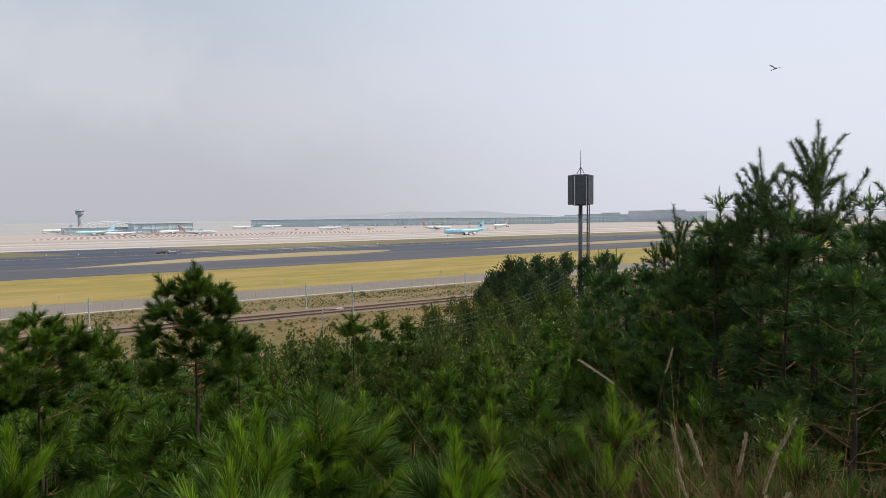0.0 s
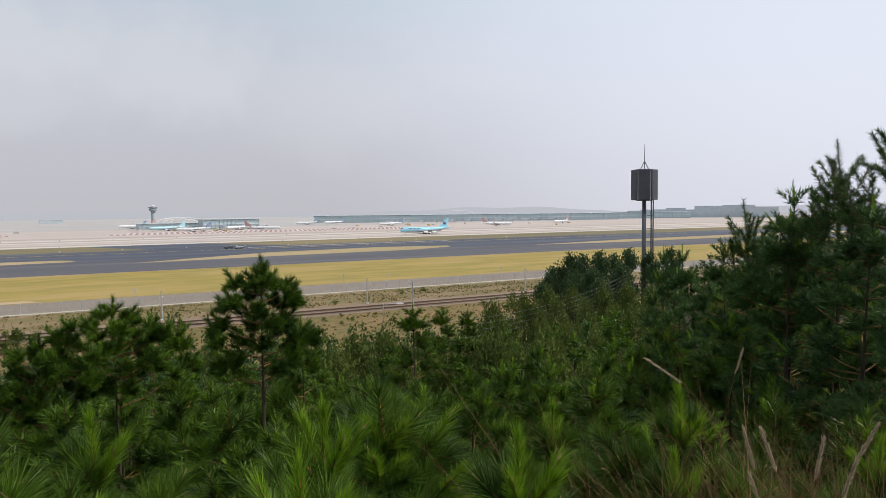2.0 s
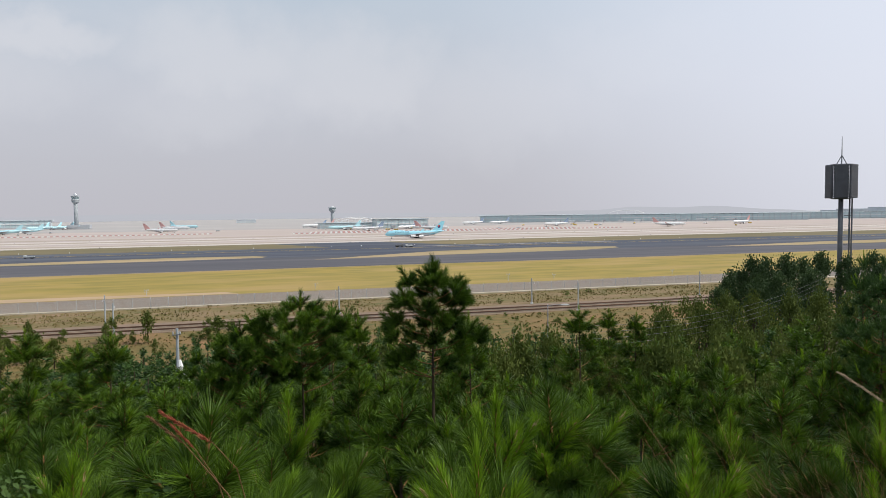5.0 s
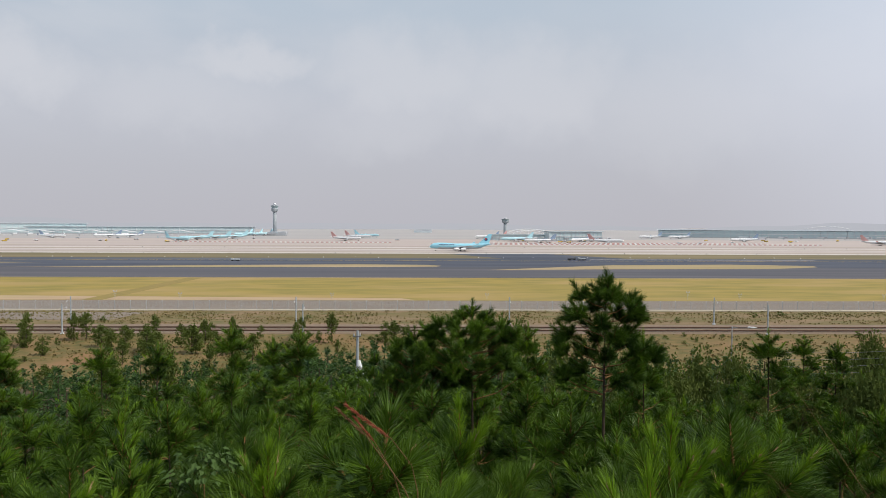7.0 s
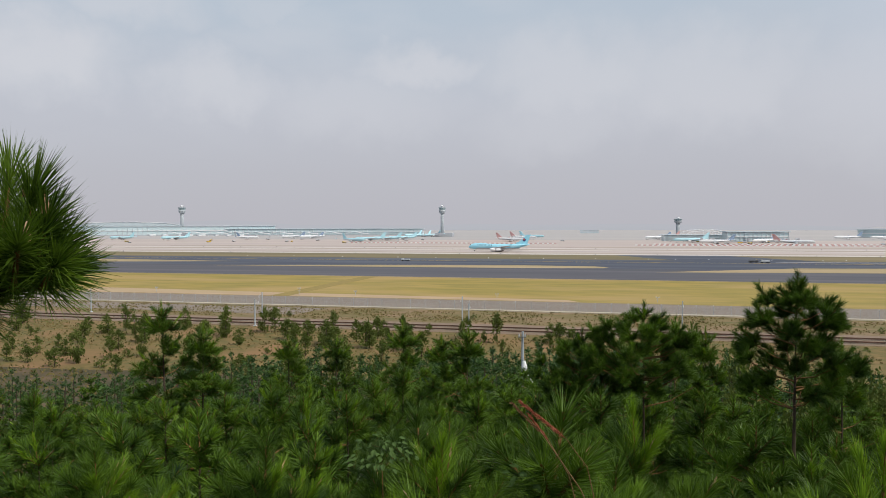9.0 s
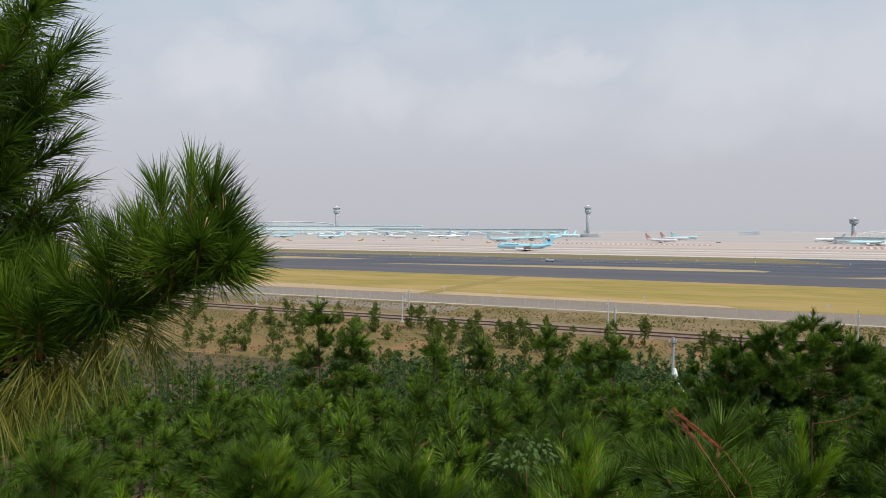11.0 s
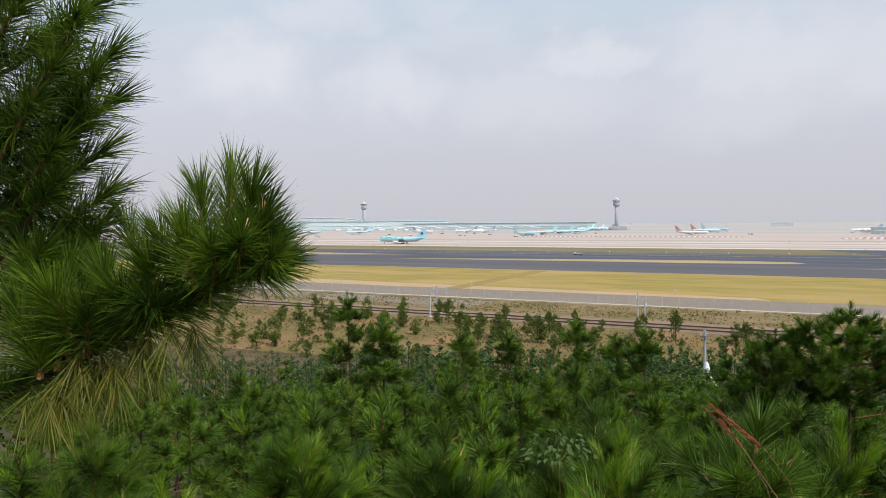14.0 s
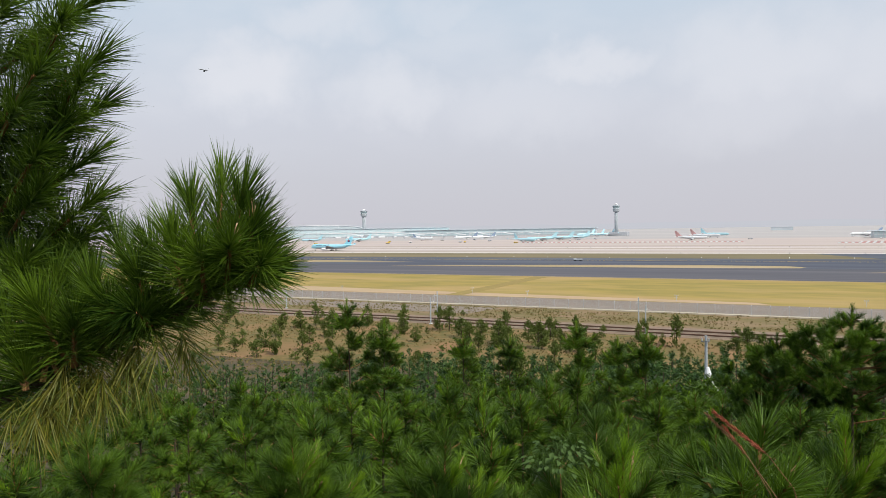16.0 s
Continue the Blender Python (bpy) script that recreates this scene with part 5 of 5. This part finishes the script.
for az, d, el in ((-33.6, 48, -8.3), (-35.2, 52, -7.6), (-36.8, 46, -8.0), (-38.8, 44, -7.8), (-41.2, 42, -8.0), (-43.5, 40, -8.4), (-34.5, 38, -10), (-37.5, 34, -10.2), (-40.0, 32, -10.4), (-31.0, 40, -10.2), (-28.0, 36, -10.8), (-24.5, 34, -10.6),
                  (-19, 30, -10.8), (-22, 28, -11), (25, 60, -10.5), (21, 66, -10.2), (-11, 34, -10), (-32.5, 30, -11.4), (-35.6, 27, -11.8), (-38.5, 25, -12), (-42.0, 26, -10.6), (-45.0, 30, -8.6), (-46.5, 34, -7.0), (-29.5, 26, -12.2), (-26.0, 24, -12.4), (-33.0, 56, -8.8), (-36.2, 60, -7.4), (-38.2, 56, -7.0), (-40.2, 54, -6.9), (-42.6, 50, -6.8), (-44.6, 48, -6.6), (-16, 26, -12), (-20.5, 24, -12.4)):
    place_tree(OLIVE[int(RNG.integers(2))], az, d, el, 6, RNG.random() * 360, 0.55)
for i in range(26):
    place_tree(OLIVE[i % 2], RNG.uniform(-47, -31), RNG.uniform(17, 36), RNG.uniform(-13.6, -11.0), 6, RNG.random() * 360, RNG.uniform(0.5, 0.75))
for i in range(110):
    x, y = RNG.uniform(-200, 30), RNG.uniform(160, 200)
    if RNG.random() < 0.35:
        y = RNG.uniform(118, 165)
    src = YOUNG[int(RNG.integers(3))]
    s = RNG.uniform(0.55, 1.25)
    ob = copy_thing(src, pose(x, y, float(hill(x, y)), 0, 0, RNG.random() * 360))
    ob.scale = (s * RNG.uniform(0.5, 1.1), s * RNG.uniform(0.5, 1.1), s * RNG.uniform(0.8, 1.2))
for i in range(260):
    x, y = RNG.uniform(-200, 140), RNG.choice([RNG.uniform(105, 204), RNG.uniform(228, 258)], p=[0.95, 0.05])
    ob = copy_thing(SHRUB[int(RNG.integers(2))], pose(x, y, float(hill(x, y)), 0, 0, RNG.random() * 360))
    s = RNG.uniform(0.4, 1.1)
    ob.scale = (s * 1.3, s * 1.3, s)
for k, src in enumerate((*YOUNG, *SHRUB)):
    src.matrix_basis = pose(-60 - 14 * k, 176 + 4 * k, 0.02)


def plume_grass(az, d, el, lean, m, label, h=0.55, size=0.15):
    """A tall grass stalk whose feathered head ends at az, el."""
    rng = np.random.default_rng(int(abs(az * 10)) + 5)
    tip = polar3(az, el, d)
    ob = thing("plume_grass", pose(0, 0, 0), label, "grass", "plume grasses")
    side = np.array([math.cos(radians(az)), math.sin(radians(az)), 0]) * lean
    foot = tip - side * h * 1.3 - [0, 0, h]
    foot[2] = min(foot[2], tip[2] - h)
    ground_z = float(hill(foot[0], foot[1]))
    mid = tip - side * size * 1.6 - [0, 0, size * (1 - 0.4 * abs(lean))]
    part("stalk", Mesh().tube([(foot[0], foot[1], ground_z), foot, (foot + mid) / 2 + side * -0.04, mid, tip], [0.0024, 0.0020, 0.0018, 0.0014, 0.0008], 5), M_STRAW, ob)
    P = np.array([mid + (tip - mid) * t for t in np.linspace(0, 0.85, 10)])
    D = np.repeat(((tip - mid) / np.linalg.norm(tip - mid))[None], 10, 0)
    V, F = needles(rng, P, D, np.full(10, size * 0.15), 48, size * 0.17, 0.0016, 0.15, True, 17, 8)
    part("plume", tri_data("plume", V, F, [m]), None, ob)


for az, d, el, lean in ((-53.4, 2.6, -16.4, -0.15), (-54.6, 2.6, -16.2, -0.2), (-53.9, 2.5, -19.5, -0.2), (-61.8, 2.7, -15.0, 0.25), (-60.6, 2.6, -17.5, 0.15), (-58.6, 2.6, -16.4, 0.1), (-46.2, 3.4, -11.8, -0.7), (-53.2, 4.2, -10.8, 0.15),
                        (-60.0, 2.5, -20.5, 0.1), (-61.4, 2.4, -20.0, 0.3)):
    plume_grass(az, d, el, lean, M_PLUME, "pale feathery grass plume on a thin stalk")
plume_grass(6.8, 2.2, -15.0, -0.6, M_REDG, "reddish grass plume bending over the pines", 0.3, 0.15)
plume_grass(6.1, 2.2, -16.0, -0.4, M_REDG, "reddish grass plume bending over the pines", 0.3, 0.10)
plume_grass(7.6, 1.9, -15.2, -0.5, M_STRAW, "thin reddish grass stalk", 0.4, 0.1)


def leafy_weed(az, d, el, r, n, size, label):
    """A low plant with broad leaves, each folded along its rib, on short stalks."""
    rng = np.random.default_rng(int(az * 7) + 300)
    top = polar3(az, el, d)
    x, y = top[0], top[1]
    z0 = float(hill(x, y))
    ob = thing("leafy_weed", pose(x, y, z0), label, "plant", "broad-leaved weeds")
    h = top[2] - z0
    part("stem", Mesh().tube([(0, 0, -0.05), (0.02, 0.01, h * 0.5), (0, 0, h * 0.95)], [0.008, 0.006, 0.003], 6), M_TWIG, ob)
    stalks = Mesh()
    for i in range(n):
        a, q = i * 2.4 + rng.normal(0, 0.3), r * math.sqrt((i + 0.6) / n)
        c = np.array([math.cos(a) * q, math.sin(a) * q, h - 0.5 * q + rng.normal(0, 0.02)])
        stalks.tube([(c[0] * 0.5, c[1] * 0.5, c[2] - 0.05), tuple(c)], [0.0015, 0.001], 4)
        w = size * rng.uniform(0.7, 1.2)
        leaf = Mesh().add([(0, 0, 0), (w * 0.4, w * 0.42, 0.12 * w), (w * 0.85, w * 0.3, 0.08 * w), (w * 1.25, 0, -0.1 * w), (w * 0.85, -w * 0.3, 0.08 * w), (w * 0.4, -w * 0.42, 0.12 * w), (w * 0.6, 0, 0)],
                          [(0, 6, 1), (1, 6, 2), (2, 6, 3), (3, 6, 4), (4, 6, 5), (5, 6, 0)])
        part("leaf", leaf, M_HERB, ob, at=pose(*c, rng.normal(0, 18), 20 + rng.normal(0, 15), math.degrees(a)))
    tagged(part("stalk", stalks, M_HERB, ob), kind="stuff")


leafy_weed(18.4, 3.3, -17.6, 0.17, 90, 0.026, "pale green broad-leaved weed between the pines")
leafy_weed(6.6, 2.3, -19.9, 0.06, 9, 0.032, "small bright green weed between the pines")


def dry_tangle():
    """Dry blades and stems under the plumes."""
    rng = np.random.default_rng(15)
    n = 2600
    az, d = rng.uniform(-70, -54, n), rng.uniform(2.2, 3.8, n)
    x, y = -np.sin(np.radians(az)) * d, np.cos(np.radians(az)) * d
    z = hill(x, y)
    P = np.stack([x, y, z], 1)
    top = EYE + d * np.tan(np.radians(-19.0 + rng.normal(0, 2.6, n))) - z
    v = np.stack([rng.normal(0, 0.3, n), rng.normal(0, 0.3, n), np.ones(n)], 1) * top[:, None]
    side = np.cross(v, rng.normal(0, 1, (n, 3)))
    side *= 0.0018 / np.linalg.norm(side, axis=1)[:, None]
    bend = np.stack([rng.normal(0, 0.25, n), rng.normal(0, 0.25, n), -rng.uniform(0, 0.3, n)], 1)
    V = np.stack([P - side, P + side, P + v * 0.7 + side, P + v * 0.7 - side, P + v + bend], 1).reshape(-1, 3)
    o = np.arange(n)[:, None] * 5
    F = np.concatenate([o + [0, 1, 2], o + [0, 2, 3], o + [3, 2, 4]], 1).reshape(-1, 3)
    tagged(new("dry_grass", tri_data("dry_grass", V, F, [M_STRAW])), "tangle of dry brown grass under the pines", "grass", kind="stuff")


dry_tangle()


def undergrowth():
    """Low leaves and litter that cover the slope, coloured dark for shade."""
    rng = np.random.default_rng(16)
    n = 36000
    az, d = rng.uniform(-78, 66, n), 1.6 + 70 * rng.random(n) ** 1.3
    x, y = -np.sin(np.radians(az)) * d, np.cos(np.radians(az)) * d
    s = (0.05 + d * 0.010)[:, None]
    P = np.stack([x, y, hill(x, y) + rng.random(n) * (0.5 + 0.01 * d)], 1)
    u = rng.normal(0, 1, (n, 3))
    u /= np.linalg.norm(u, axis=1)[:, None]
    w = np.cross(u, rng.normal(0, 1, (n, 3)))
    w /= np.linalg.norm(w, axis=1)[:, None]
    V = np.stack([P, P + u * s * 0.5 + w * s * 0.3, P + u * s, P + u * s * 0.5 - w * s * 0.3], 1).reshape(-1, 3)
    tagged(new("undergrowth", tri_data("undergrowth", V, np.arange(n * 4).reshape(-1, 4), [M_UNDER])), "low leaves coloured dark as shade under the pines", "undergrowth", kind="stuff")


undergrowth()


def dry_weeds():
    """Tufts of weeds and dry grass over the field and the bank."""
    rng = np.random.default_rng(41)
    n = 60000
    x, y = rng.uniform(-260, 240, n), np.where(rng.random(n) < 0.72, rng.uniform(80, 206, n), rng.uniform(227, 260.5, n))
    patch = np.array([noise.noise(Vector((a * 0.05, b * 0.11, 3))) for a, b in zip(x, y)])
    keep = patch + rng.normal(0, 0.25, n) > -0.05
    x, y = x[keep], y[keep]
    n = len(x)
    P = np.stack([x, y, hill(x, y)], 1)
    h = rng.uniform(0.15, 0.6, (n, 1))
    a = rng.random(n) * 6.283
    w = np.stack([np.cos(a), np.sin(a), 0 * a], 1) * rng.uniform(0.12, 0.45, (n, 1))
    lean = np.stack([rng.normal(0, 0.3, n), rng.normal(0, 0.3, n), np.ones(n)], 1) * h
    V = np.stack([P - w, P + w, P + w * 0.5 + lean, P - w * 0.6 + lean * 0.9], 1).reshape(-1, 3)
    tagged(new("dry_weeds", tri_data("dry_weeds", V, np.arange(n * 4).reshape(-1, 4), [M_WEED])), "tufts of brown and green weeds in the dry field", "weeds", kind="stuff")


dry_weeds()


# ---------------------------------------------------------------- insects
def dragonfly(label):
    ob = thing("dragonfly", pose(0, 0, 0), label, "insect", "dragonflies")
    part("thorax", Mesh().tube([(-0.014, 0, 0), (-0.008, 0, 0.001), (0.004, 0, 0)], [0.003, 0.0048, 0.003], 8), M_BLACK, ob, smooth=True)
    part("head", Mesh().tube([(-0.020, 0, 0), (-0.017, 0, 0), (-0.014, 0, 0)], [0.002, 0.004, 0.002], 8), M_BLACK, ob, smooth=True)
    part("tail", Mesh().tube([(0.003, 0, 0), (0.02, 0, -0.001), (0.042, 0, -0.003)], [0.0024, 0.0018, 0.0012], 6), M_BLACK, ob, smooth=True)
    for s in (-1, 1):
        for x in (-0.008, 0.0):
            b = Mesh()
            b.rings([[(x - 0.002, s * 0.003, 0.004), (x + 0.003, s * 0.003, 0.004), (x + 0.003, s * 0.003, 0.0044), (x - 0.002, s * 0.003, 0.0044)],
                     [(x - 0.004, s * 0.02, 0.010), (x + 0.006, s * 0.02, 0.010), (x + 0.006, s * 0.02, 0.0103), (x - 0.004, s * 0.02, 0.0103)],
                     [(x - 0.001, s * 0.038, 0.014), (x + 0.003, s * 0.038, 0.014), (x + 0.003, s * 0.038, 0.0142), (x - 0.001, s * 0.038, 0.0142)]])
            part("wing", b, M_WING, ob)
    return ob


FLIGHTS = [
    ((0.0, -60.1, 10.2, 4.6, 60), (0.2, -56.1, 8.5, 4.6, 60), (0.4, -52.8, 7.1, 4.8, 60), (0.6, -49.6, 6.3, 5.0, 55), (0.8, -46.6, 5.7, 5.2, 50), (1.0, -41.5, 5.7, 5.4, 20), (1.2, -39.7, 6.3, 5.4, -30), (1.4, -40.5, 7.9, 5.0, -70),
     (1.6, -44.2, 10.8, 4.2, -120), (1.8, -50.1, 14.0, 3.4, -130), (2.2, -62, 22, 3.0, -130), (4.0, -95, 26, 6.0, -130), (16.0, -130, 20, 40.0, -130)),
    ((0.0, -80, 14, 30.0, 40), (6.8, -75, 12, 9.0, 40), (7.2, -45, 6.5, 2.4, 40), (7.4, -26.7, 1.9, 1.7, 30), (7.5, -18.7, -0.5, 1.7, 30), (7.6, -12.5, -4.2, 1.8, 30), (7.7, -8.5, -9.0, 2.6, 25), (8.0, 2, -9.4, 12, 20), (9.0, 30, -6.3, 60, 10), (16.0, 60, -6, 200, 10)),
    ((0.0, 80, 20, 30.0, 200), (7.9, 70, 22, 6.0, 200), (8.2, 34, 17, 4.2, 200), (8.3, 21.9, 12.6, 4.4, 200), (8.4, 10.7, 8.8, 4.8, 200), (8.5, 0.6, 5.4, 5.4, 200), (8.6, -7.7, 2.5, 6.4, 200), (8.8, -19, -2.0, 9.0, 200), (9.2, -33, -4.2, 20, 200), (16.0, -60, -3, 120, 200)),
    ((0.0, 100, 30, 60.0, 20), (15.0, 80, 30, 10.0, 20), (15.6, 38.6, 19.5, 4.0, 10), (15.8, 42.9, 15.2, 4.3, -20), (15.9, 44.7, 13.2, 4.4, -20), (16.0, 46.3, 12.1, 4.5, -20))]
FLIES = [dragonfly("small dark dragonfly in flight") for f in FLIGHTS]


# ---------------------------------------------------------------- movement
JET = ((0.0, 540.3), (1.0, 468.9), (2.0, 398.0), (3.0, 329.1), (4.0, 261.5), (6.5, 92.3), (7.5, 29.1), (8.5, -37.0), (9.5, -100.0),
       (10.2, -143.0), (12.5, -296.1), (13.5, -353.0), (14.5, -409.0), (15.5, -461.4), (16.0, -484.2))


def motions():
    walk(jet, [(t, pose(x * 815 / 700 - 33, 815, 0.14)) for t, x in JET])
    for fly, rows in zip(FLIES, FLIGHTS):
        walk(fly, [(t, Matrix.Translation(polar3(az, el, d)) @ pose(0, 0, 0, 12, 0, turn)) for t, az, el, d, turn in rows])


motions()
